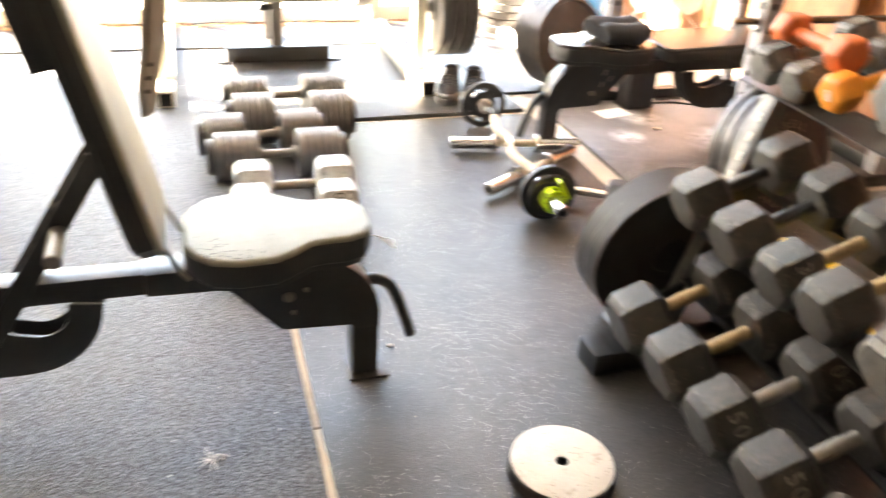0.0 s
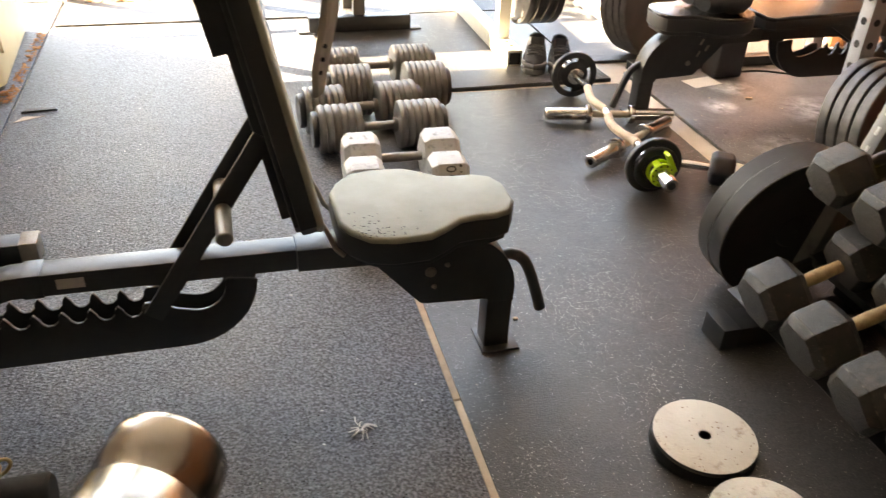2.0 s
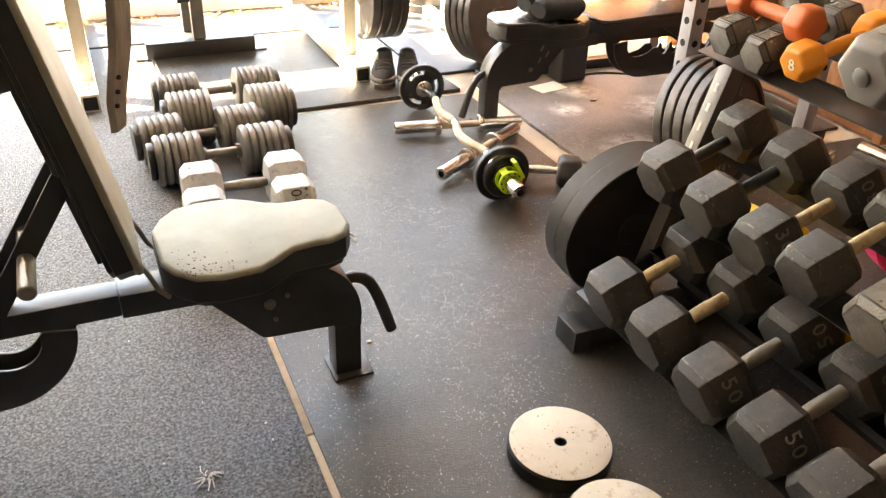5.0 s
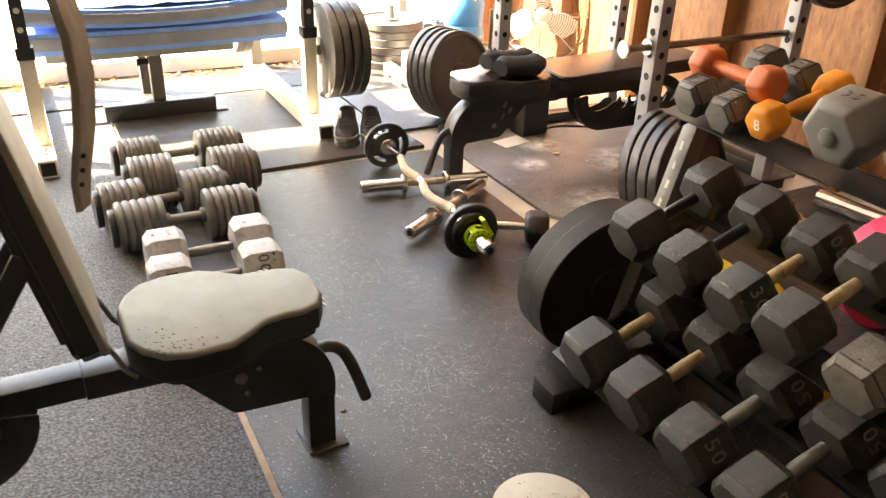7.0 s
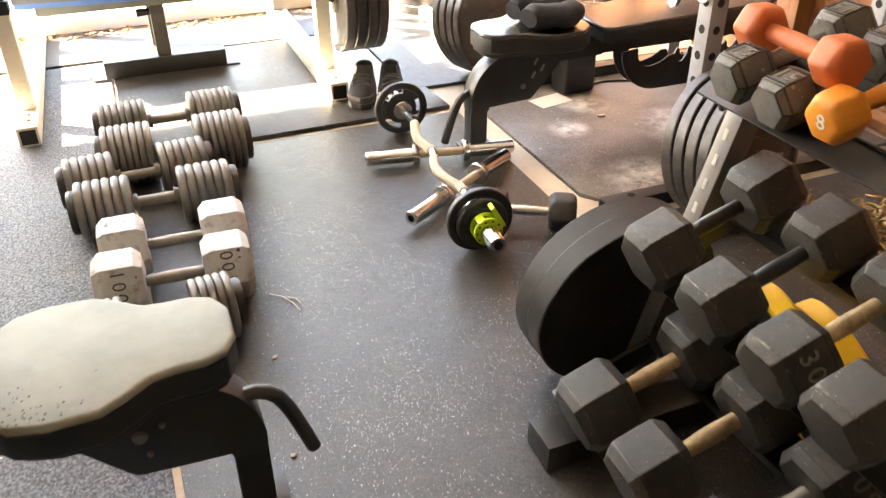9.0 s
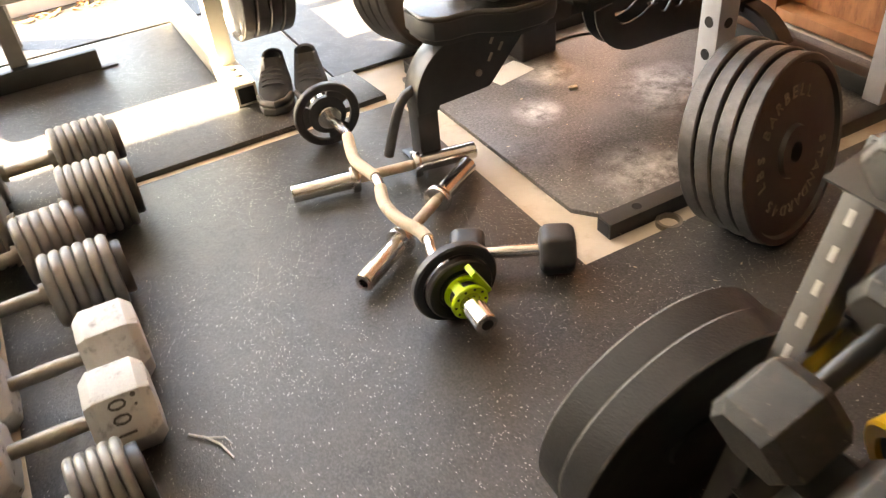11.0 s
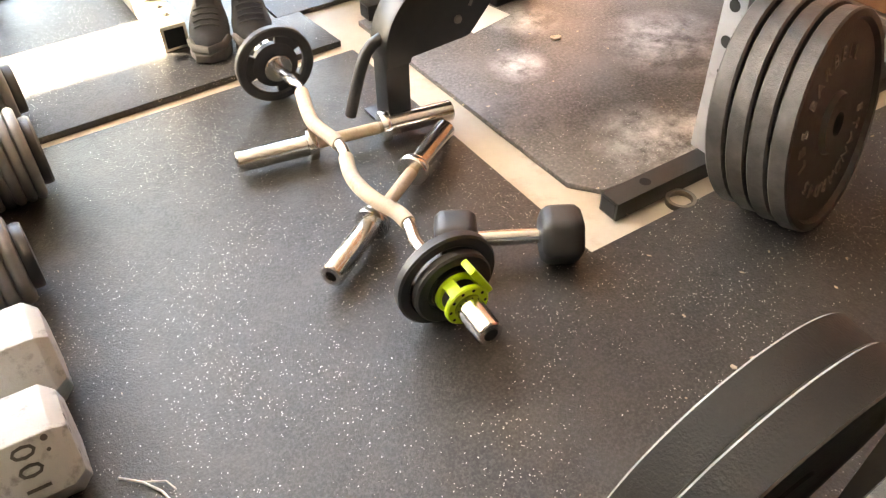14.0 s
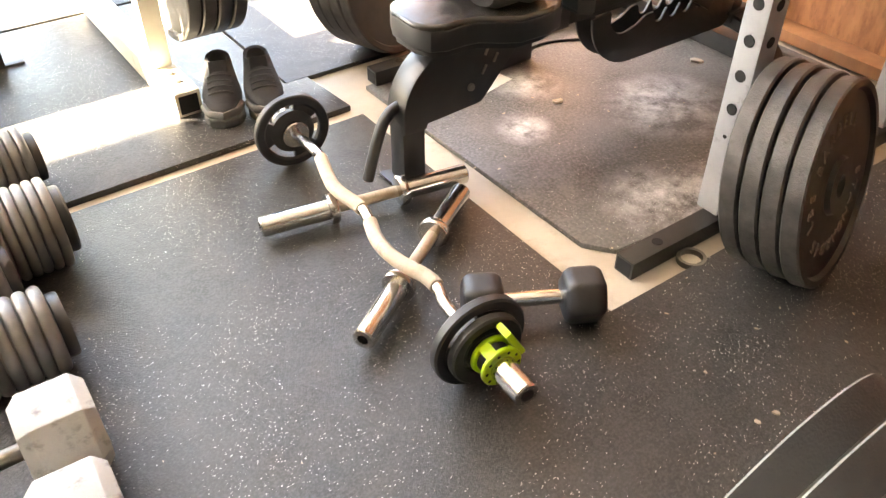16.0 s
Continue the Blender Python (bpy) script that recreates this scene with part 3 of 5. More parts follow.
# rack that holds them
def dumbbell_rack():
    root = thing("dumbbell_rack", Matrix.Identity(4), "black steel three-shelf dumbbell rack full of dumbbells", "dumbbell rack")
    y0, y1 = -0.75, 1.56
    for name, t, low in (("bottom", LOW, 0), ("middle", MIDT, 0), ("top", TOP, 0)):
        base = pose(t["x"], 0, t["z"], 0, -TOP_TILT if t is TOP else -SHELF_TILT, 0)
        for xx, flip in ((0.0, 1), (t["cc"], -1)):
            g = Mesh()
            g.box((0.075, y1 - y0, 0.004), (xx, (y0 + y1) / 2, -t["a"] - 0.003), 0.001, base)
            g.box((0.004, y1 - y0, 0.034), (xx + flip * 0.036, (y0 + y1) / 2, -t["a"] + 0.006 - 0.02), 0.001, base)
            part("shelf_rail", g, MAT_BLACK, root)
        for y in (1.553, y0):
            g = Mesh().box((t["cc"] + 0.03, 0.012, 0.05), (t["cc"] / 2 + 0.02, y, -t["a"] - 0.032), 0.002, base)
            part("shelf_bracket", g, MAT_BLACK, root)
    for y in (1.578, y0 - 0.03):
        p, q = Vector((1.17, y, 0.04)), Vector((1.365, y, 0.735))
        zd = (q - p).normalized()
        yd = Vector((0, 1, 0))
        mm = Matrix.Translation((p + q) / 2) @ Matrix((yd.cross(zd), yd, zd)).transposed().to_4x4()
        post = part("post", Mesh().box((0.050, 0.046, (q - p).length), bevel=0.003, m=mm), MAT_POST, root)
        for k in range(5):
            g = Mesh().box((0.0015, 0.010, 0.022), (-0.0255, 0.0, 0.05 + 0.052 * k), 0.0005, mm)
            part("slot", g, MAT_LABEL, post, "pale slot in the post")
        part("foot", Mesh().box((0.80, 0.085, 0.06), (1.31, y - 0.07 if y > 0 else y, 0.032), 0.003), MAT_BLACK, root)
        part("foot_cap", Mesh().box((0.05, 0.093, 0.066), (0.935, y - 0.07 if y > 0 else y, 0.034), 0.004), MAT_RUBBERHEX, root, "black rubber end cap")
    part("back_beam", Mesh().box((0.05, y1 - y0, 0.05), (1.33, (y0 + y1) / 2, 0.09), 0.003), MAT_BLACK, root)
    return root


dumbbell_rack()


# ---- plates ----
def plate_profile(r, t, bore=0.0255):
    h = t / 2
    return [(bore, -h), (bore + 0.035, -h), (bore + 0.040, -h * 0.45), (r - 0.024, -h * 0.45), (r - 0.018, -h), (r - 0.004, -h), (r, -h + 0.004),
            (r, h - 0.004), (r - 0.004, h), (r - 0.018, h), (r - 0.024, h * 0.45), (bore + 0.040, h * 0.45), (bore + 0.035, h), (bore, h)]


def weight_plate(m, r, t, material, label, group="", text=False, name="weight_plate"):
    """Axis along z of m."""
    ob = solo(name, Mesh().lathe(plate_profile(r, t), None, 56, True), material, label, "weight plate", m, group)
    # The outer rim takes the brighter iron as a painted highlight.
    if material == MAT_PLATEIRON:
        ob.data.materials.append(MAT_PLATERIM)
        for p in ob.data.polygons:
            if math.hypot(p.center.x, p.center.y) > r - 0.006:
                p.material_index = 1
    if text:
        for word, ang, sz in (("STANDARD", -60, 0.040), ("BARBELL", 100, 0.040), ("45 LBS", 200, 0.040)):
            n = len(word)
            for i, ch in enumerate(word):
                if ch == " ":
                    continue
                a = radians(ang - (i - (n - 1) / 2) * 14)
                rr = r * 0.62
                writing("letter", ch, sz, Matrix.Translation((rr * math.cos(a), rr * math.sin(a), t / 2 * 0.45)) @ pose(0, 0, 0, 0, 0, math.degrees(a) - 90), MAT_NUMBER, ob, 0.003)
    return ob


FACE_NEAR = pose(0, 0, 0, 90, 0, 0)   # plate axis towards -y
SIDE = pose(0, 0, 0, 0, 90, 0)        # plate axis towards +x


def bumper(m, label):
    h = 0.028
    prof = [(0.004, -h), (0.05, -h), (0.055, -h + 0.004), (0.17, -h + 0.004), (0.18, -h), (0.2222, -h), (0.225, -h + 0.0028),
            (0.225, h - 0.0028), (0.2222, h), (0.18, h), (0.17, h - 0.004), (0.055, h - 0.004), (0.05, h), (0.004, h)]
    ob = solo("bumper_plate", Mesh().lathe(prof, None, 72, True), MAT_BUMPER, label, "weight plate", m, "black bumper plates")
    # Chamfer faces get the painted edge highlight and scuffs.
    ob.data.materials.append(MAT_BUMPEREDGE)
    for p in ob.data.polygons:
        if math.hypot(p.center.x, p.center.y) > 0.2195 and abs(p.center.z) > h - 0.0045:
            p.material_index = 1
    return ob


_lean = Vector((-0.019, 0.991, 0.130))
for y, lab in ((1.672, "thick black rubber bumper plate leaning on the dumbbell rack"), (1.7290, "thick black rubber bumper plate behind another")):
    bumper(Matrix.Translation((1.195, y, 0.2270)) @ _lean.to_track_quat("Z", "Y").to_matrix().to_4x4(), lab)

_lean = Vector((0.237, -0.950, 0.200))
for k in range(4):
    weight_plate(Matrix.Translation((1.943 - 0.010 * k, 2.153 + 0.0425 * k, 0.2225)) @ _lean.to_track_quat("Z", "Y").to_matrix().to_4x4(), 0.225, 0.039, MAT_PLATEIRON,
                 "dark cast iron plate leaning on the power rack", "plates leaning on the power rack", text=(k == 0))
_lean = Vector((0.32, -0.91, 0.25)).normalized()
for k in range(4):
    weight_plate(Matrix.Translation(Vector((1.790, 3.640, 0.2275)) - Vector((_lean.x, _lean.y, 0)).normalized() * 0.0445 * k) @ _lean.to_track_quat("Z", "Y").to_matrix().to_4x4(), 0.225, 0.040, MAT_PLATEIRON,
                 "dark cast iron plate leaning behind the flat bench", "plates leaning behind the bench")
weight_plate(Matrix.Translation((2.70, 2.32, 0.985)) @ FACE_NEAR, 0.225, 0.045, MAT_PLATEIRON, "dark iron plate hung high on the rear rack upright")


def white_plate(x, y):
    m = pose(x, y, 0.022)
    prof = [(0.013, -0.021), (0.112, -0.021), (0.117, -0.016), (0.117, 0.011), (0.112, 0.016), (0.013, 0.016)]
    root = thing("white_weight_plate", m, "chipped white painted plate with rust lying on the mat", "weight plate", "white plates on the floor")
    part("body", Mesh().lathe(prof, None, 56, True), MAT_BUMPER, root, "dark rubbed edge of the plate")
    part("face", Mesh().lathe([(0.0145, 0.0162), (0.110, 0.0162), (0.1135, 0.0172), (0.1135, 0.0182), (0.110, 0.0192), (0.024, 0.0192), (0.0145, 0.0182)], None, 56, True), MAT_WHITEPLATE, root, "white painted face with rust flecks")
    return root


white_plate(0.690, 1.165)
white_plate(0.690, 0.925)


# ---- benches ----
SEAT_HALF = [(-0.407, 0.070), (-0.388, 0.112), (-0.352, 0.150), (-0.300, 0.164), (-0.222, 0.161), (-0.184, 0.138), (-0.142, 0.106), (-0.105, 0.100), (-0.060, 0.100), (-0.022, 0.084), (-0.001, 0.044)]
SEAT = [(x, -y) for x, y in SEAT_HALF] + SEAT_HALF[::-1]


def ladder_outline():
    """The notched plate under the rail, with a row of round notches along its upper edge."""
    out = [(-1.196, 0.215), (-1.190, 0.165)] + arc(-1.150, 0.171, 0.040, 190, 270, 5) + [(-0.76, 0.131)] + arc(-0.752, 0.298, 0.167, 270, 358, 9) + [(-0.650, 0.302)]
    out += arc(-0.715, 0.285, 0.060, 10, -100, 8) + [(-0.765, 0.236), (-0.800, 0.258)]
    for k in range(6):
        x = -0.853 - 0.0565 * k
        out += [(x + 0.026, 0.259), (x + 0.019, 0.250), (x + 0.016, 0.236), (x + 0.007, 0.227), (x - 0.006, 0.226), (x - 0.015, 0.233), (x - 0.021, 0.246)]
    return out + [(-1.172, 0.262), (-1.182, 0.245)]


def bench(m, back_angle, label, vinyl):
    root = thing("weight_bench", m, label, "weight bench", "adjustable benches")
    # Thin top shell carries the painted sheen, the body below the painted shade.
    part("seat", Mesh().prism(SEAT, 0.018, pose(0, 0, 0.422), 0.010, 4), vinyl, root, "black vinyl seat pad, raised bench's with sheen and dust coloured in")
    part("seat_side", Mesh().prism([(x * 1.002 - 0.001, y * 1.006) for x, y in SEAT], 0.056, pose(0, 0, 0.374), 0.008, 3), MAT_VINYL_SIDE, root, "seat edge in darker vinyl for its shade")
    part("seat_board", Mesh().prism([(x * 0.94 - 0.01, y * 0.92) for x, y in SEAT], 0.016, pose(0, 0, 0.359), 0.003), MAT_VINYL_SIDE, root)
    # back pad in its own frame: x along the pad, z out of its face
    ca = radians(back_angle)
    u, w = Vector((-math.cos(ca), 0, math.sin(ca))), Vector((math.sin(ca), 0, math.cos(ca)))
    base = Vector((-0.435, 0, 0.43)) if back_angle < 45 else Vector((-0.438, 0, 0.448))
    bm_ = Matrix.Translation(base) @ Matrix((u, Vector((0, 1, 0)), w)).transposed().to_4x4()
    hw = 0.145
    outline = [(0.0, -hw * 0.8), (0.03, -hw), (0.70, -hw), (0.76, -hw * 0.8), (0.78, -hw * 0.5), (0.78, hw * 0.5), (0.76, hw * 0.8), (0.70, hw), (0.03, hw), (0.0, hw * 0.8)]
    part("backrest", Mesh().prism(outline, 0.020, bm_ @ pose(0, 0, -0.020), 0.009, 4), vinyl, root, "black vinyl back pad, raised bench's with sheen and dust coloured in")
    part("back_side", Mesh().prism([(0.004 + x * 0.99, y * 1.004) for x, y in outline], 0.040, bm_ @ pose(0, 0, -0.050), 0.006, 2), MAT_VINYL_SIDE, root, "back pad edge in darker vinyl for its shade")
    part("back_board", Mesh().prism([(0.01 + x * 0.97, y * 0.94) for x, y in outline], 0.012, bm_ @ pose(0, 0, -0.060), 0.003), MAT_VINYL_SIDE, root)
    part("back_tube", Mesh().box((0.56, 0.05, 0.026), (0.28, 0, -0.0725), 0.004, bm_), MAT_BLACK, root)
    part("bracket", Mesh().box((0.19, 0.13, 0.044), (0.505, -0.055, -0.082), 0.004, bm_), MAT_BLACK, root)
    for y in (-0.10, 0.10) if back_angle > 45 else ():
        part("pad_hinge", Mesh().tube([(-0.400, y, 0.372), (-0.418, y, 0.392), (-0.432, y, 0.430), (-0.448, y, 0.462)], 0.0055, 8), MAT_HANDLE, root, "bright steel hinge rod")
    # frame
    part("rail", Mesh().box((0.545, 0.062, 0.053), (-0.7675, 0, 0.3285), 0.005), MAT_BLACK, root)
    bend = [(-1.0405, 0.355), (-1.085, 0.354), (-1.120, 0.346), (-1.155, 0.328), (-1.186, 0.302), (-1.212, 0.272), (-1.232, 0.236), (-1.244, 0.196), (-1.248, 0.170),
            (-1.195, 0.170), (-1.192, 0.195), (-1.182, 0.225), (-1.166, 0.252), (-1.145, 0.275), (-1.118, 0.292), (-1.085, 0.301), (-1.0405, 0.302)]
    part("rail_bend", Mesh().prism(bend, 0.062, mid_xz(0.062), 0.004), MAT_BLACK, root, "rail bent down to the rear leg")
    part("rail_sleeve", Mesh().box((0.040, 0.066, 0.056), (-1.040, 0, 0.3286), 0.002), MAT_BLACK, root)
    for y in (-0.031, 0.031):
        part("ladder_plate", Mesh().prism(ladder_outline(), 0.008, mid_xz(0.008, y), 0.001), MAT_BLACK, root)
    part("ladder_floor", Mesh().box((0.36, 0.052, 0.04), (-0.95, 0, 0.153), 0.004), MAT_BLACK, root)
    arch = [(-0.495, 0.356), (-0.495, 0.301), (-0.322, 0.297), (-0.222, 0.184), (-0.212, 0.174), (-0.198, 0.171), (-0.045, 0.163), (-0.041, 0.15), (0.025, 0.15)] + arc(-0.143, 0.185, 0.1685, -8, 88, 16) + [(-0.30, 0.357)]
    gus = part("gusset", Mesh().prism(arch, 0.078, mid_xz(0.078), 0.003), MAT_BLACK, root)
    for x, z, r in ((-0.190, 0.262, 0.014), (-0.150, 0.278, 0.006), (-0.180, 0.220, 0.006)):
        part("bolt", Mesh().rod((x, -0.039, z), (x, -0.045, z), r, r * 0.8), MAT_HANDLE, gus, "grey steel bolt head")
    part("bolt", Mesh().rod((-0.175, 0.039, 0.225), (-0.175, 0.045, 0.225), 0.011, 0.009), MAT_HANDLE, gus, "grey steel bolt head")
    # Solid pale bars stand in for light seen through three cutouts.
    for x, z in ((-0.222, 0.312), (-0.250, 0.285), (-0.215, 0.262)):
        part("slot", Mesh().box((0.026, 0.003, 0.009), (0, 0, 0), 0.001, pose(x, 0.0392, z, 0, 62, 0)), MAT_HANDLE, gus, "slot coloured bright as light through the plate")
    part("front_leg", Mesh().box((0.066, 0.062, 0.19), (-0.008, 0, 0.099), 0.005), MAT_BLACK, root)
    part("foot_plate", Mesh().box((0.100, 0.104, 0.007), (0, 0, 0.0038), 0.002), MAT_BLACK, root)
    path = [(-0.01, 0, 0.262), (0.018, 0, 0.265), (0.040, 0, 0.257), (0.058, 0, 0.240), (0.070, 0, 0.217), (0.082, 0, 0.188), (0.098, 0, 0.140), (0.1145, 0, 0.088)]
    drop = 0.0 if back_angle > 45 else 0.050
    path = [(x, y, z - drop) for x, y, z in path]
    hnd = part("front_handle", Mesh().tube(path, 0.0148, 14), MAT_RUBBERHEX, root, "curved black tube handle")
    part("handle_cap", Mesh().rod((0.1145, 0, 0.088 - drop), (0.1155, 0, 0.0845 - drop), 0.0125, 0.010), MAT_HANDLE, hnd, "pale worn end")
    part("rear_block", Mesh().box((0.075, 0.090, 0.030), (-1.222, 0, 0.150), 0.004), MAT_BLACK, root)
    part("rear_flange", Mesh().box((0.105, 0.110, 0.010), (-1.228, -0.012, 0.1685), 0.002), MAT_BLACK, root)
    part("bolt", Mesh().rod((-1.240, -0.052, 0.1735), (-1.240, -0.052, 0.180), 0.009, 0.008), MAT_HANDLE, root, "grey steel bolt head")
    for s in (-1, 1):
        rear = [(-1.228, s * 0.005, 0.139), (-1.228, s * 0.045, 0.138), (-1.229, s * 0.085, 0.131), (-1.231, s * 0.122, 0.115), (-1.234, s * 0.155, 0.091), (-1.238, s * 0.182, 0.060), (-1.241, s * 0.199, 0.030), (-1.243, s * 0.205, 0.010)]
        leg = part("rear_leg", Mesh().bar(rear, 0.072, 0.046), MAT_BLACK, root)
        part("rear_foot", Mesh().box((0.115, 0.080, 0.009), (-1.243, s * 0.208, 0.005), 0.002), MAT_POST, root, "grey steel foot plate")
    part("sticker", Mesh().box((0.036, 0.046, 0.0012), (0, 0, 0), 0, pose(-1.236, -0.110, 0.1455, 23, 0, 0)), MAT_TAPE, root, "cream and red warning sticker")
    part("sticker", Mesh().box((0.055, 0.0012, 0.024), (-0.965, -0.0318, 0.330), 0), MAT_LABEL, root, "small pale warning sticker")
    if back_angle > 45:
        p, q = Vector((-0.812, -0.050, 0.235)), Vector((-0.548, -0.050, 0.640))
    else:
        p, q = Vector((-1.06, -0.050, 0.235)), Vector((-0.80, -0.050, 0.385))
    for y in (-0.052, 0.052):
        pp, qq = Vector((p.x, y, p.z)), Vector((q.x, y, q.z))
        mm = Matrix.Translation((pp + qq) / 2) @ (qq - pp).to_track_quat("Z", "Y").to_matrix().to_4x4()
        part("strut", Mesh().box((0.042, 0.010, (qq - pp).length), bevel=0.002, m=mm @ pose(0, 0, 0, 0, 0, 90)), MAT_BLACK, root)
    if back_angle > 45:
        part("adjusting_pin", Mesh().rod((-0.641, 0.06, 0.492), (-0.641, -0.168, 0.480), 0.0165, bevel=0.003), MAT_HANDLE, root, "grey steel pin")
    else:
        part("adjusting_pin", Mesh().rod((-0.93, 0.06, 0.32), (-0.93, -0.12, 0.32), 0.0165, bevel=0.003), MAT_HANDLE, root, "grey steel pin")
    return root


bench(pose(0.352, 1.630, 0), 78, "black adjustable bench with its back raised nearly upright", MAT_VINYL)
bench(pose(1.400, 2.967, 0.002, 0, 0, 180), 2, "black adjustable bench lying flat inside the power rack", MAT_VINYL_BLACK)


# leather belt hung over the raised back pad
def belt():
    root = thing("lifting_belt", pose(-0.075, 1.53, 0.74), "weathered tan leather lifting belt hung from the bench back", "lifting belt")
    prof = [(-0.012, 0.0), (-0.006, 0.06), (0.012, 0.14), (0.022, 0.22), (0.020, 0.30), (0.006, 0.38), (-0.020, 0.45), (-0.060, 0.50), (-0.105, 0.51)]
    vs, fs = [], []
    n = len(prof)
    for i, (x, z) in enumerate(prof):
        wd = 0.030 if i > 1 else (0.016, 0.026)[i]
        tx = 0.0055
        for sx, sy in ((-tx, -wd), (tx, -wd * 0.8), (tx, wd), (-tx, wd)):
            vs.append((x + sx + sy * 0.55, sy, z))
    for i in range(n - 1):
        for k in range(4):
            fs.append((i * 4 + k, i * 4 + (k + 1) % 4, i * 4 + 4 + (k + 1) % 4, i * 4 + 4 + k))
    fs += [(0, 1, 2, 3), tuple((n - 1) * 4 + k for k in (3, 2, 1, 0))]
    strap = part("strap", Mesh().add(vs, fs), MAT_LEATHER, root)
    sub = strap.modifiers.new("round", "BEVEL")
    sub.width, sub.segments = 0.003, 2
    for z in (0.05, 0.075, 0.10):
        x = -0.012 + z * 0.2
        part("hole", Mesh().rod((x - 0.014, -0.012, z), (x - 0.004, -0.018, z), 0.004), MAT_DARKHOLE, strap)
    return root


belt()


# ---- plate-loaded dumbbells in a row on the floor ----
def stack_dumbbell(m, r, n, centres, length, label):
    """Heads of rounded plates pressed together, with a smaller dark cap at each end."""
    root = thing("plate_dumbbell", m, label, "dumbbell", "fixed plate dumbbells on the floor")
    t = length / n
    e = t * 0.42
    for s in (-1, 1):
        x0 = centres / 2 - length / 2
        for k in range(n):
            prof = [(0.012, 0), (r - e, 0)] + [(r - e + e * math.sin(radians(a)), t / 2 - t / 2 * math.cos(radians(a))) for a in (25, 50, 75, 90, 105, 130, 155)] + [(r - e, t), (0.012, t)]
            part("plate", Mesh().lathe(prof, pose(s * (x0 + k * t), 0, 0, 0, 90 * s, 0), 36), MAT_PLATEGREY, root)
        g = Mesh().lathe([(0.030, 0), (0.030, 0.002), (r * 0.72, 0.003), (r * 0.74, 0.008), (r * 0.74, 0.020), (r * 0.70, 0.025), (0.012, 0.025)], pose(s * (x0 + n * t - 0.002), 0, 0, 0, 90 * s, 0), 28)
        part("end_cap", g, MAT_PLATEIRON, root, "dark round end cap")
        part("collar", Mesh().rod((s * (x0 - 0.016), 0, 0), (s * x0, 0, 0), 0.028, 0.024), MAT_HANDLE, root)
    part("grip", Mesh().rod((-centres / 2 + 0.03, 0, 0), (centres / 2 - 0.03, 0, 0), 0.0165), MAT_HANDLE, root)
    return root


for x, y, r, n, cc, le, turn in [(0.372, 3.465, 0.084, 7, 0.316, 0.163, 1), (0.366, 3.150, 0.104, 7, 0.300, 0.158, -1), (0.232, 3.018, 0.090, 6, 0.286, 0.150, 3), (0.271, 2.822, 0.090, 6, 0.296, 0.158, 0), (0.222, 2.175, 0.086, 5, 0.255, 0.100, 3)]:
    stack_dumbbell(pose(x, y, r + 0.001 + (0.006 if y > 3.35 else 0), 0, 0, turn), r, n, cc, le, "heavy silver-grey plate dumbbell standing on the rubber mat")
hex_dumbbell(pose(0.297, 2.565, 0.083, 0, 0, -1), 0.082, 0.125, 0.275, 0.017, MAT_IRON_WHITE, MAT_HANDLE, "large hex dumbbell with chipped white paint on the mat", "white hex dumbbells")
hex_dumbbell(pose(0.277, 2.375, 0.083, 0, 0, -2), 0.082, 0.125, 0.275, 0.017, MAT_IRON_WHITE, MAT_HANDLE, "large white chipped hex dumbbell marked 100", "white hex dumbbells", "100", 1, 0.050)

# small rubber hex dumbbell
_a, _b = Vector((1.235, 2.432, 0.056)), Vector((1.418, 2.327, 0.056))
hex_dumbbell(Matrix.Translation((_a + _b) / 2) @ (_b - _a).to_track_quat("X", "Z").to_matrix().to_4x4(), 0.055, 0.085, (_b - _a).length, 0.0165, MAT_RUBBERHEX, MAT_CHROME,
             "small black rubber hex dumbbell with a chrome grip", "", round_r=0.010)


# ---- chrome loading handles ----
def loading_handle(p, q):
    p, q = Vector(p), Vector(q)
    root = thing("loadable_handle", Matrix.Translation((p + q) / 2) @ (q - p).to_track_quat("X", "Z").to_matrix().to_4x4(),
                 "chrome loadable dumbbell handle with a taped grip on the mat", "dumbbell handle", "chrome handles")
    L = (q - p).length / 2
    for s in (-1, 1):
        tr = pose(0, 0, 0, 0, 90 * s, 0)
        sl = part("sleeve", Mesh().lathe([(0.012, L - 0.012), (0.012, L), (0.022, L), (0.025, L - 0.003), (0.025, L - 0.165), (0.012, L - 0.166)], tr, 32), MAT_CHROME, root)
        part("bore", Mesh().lathe([(0.0118, L - 0.011), (0.0118, L - 0.0095)], tr, 16), MAT_DARKHOLE, sl)
        part("collar", Mesh().lathe([(0.022, L - 0.190), (0.036, L - 0.187), (0.038, L - 0.183), (0.038, L - 0.172), (0.036, L - 0.166), (0.024, L - 0.165)], tr, 32), MAT_CHROME, root)
    part("grip", Mesh().rod((-L + 0.185, 0, 0), (L - 0.185, 0, 0), 0.0145), MAT_TAPE, root, "dirty cream taped grip")
    return root


loading_handle((0.979, 2.946, 0.039), (1.504, 2.850, 0.039))
loading_handle((0.985, 2.494, 0.039), (1.448, 2.792, 0.039))


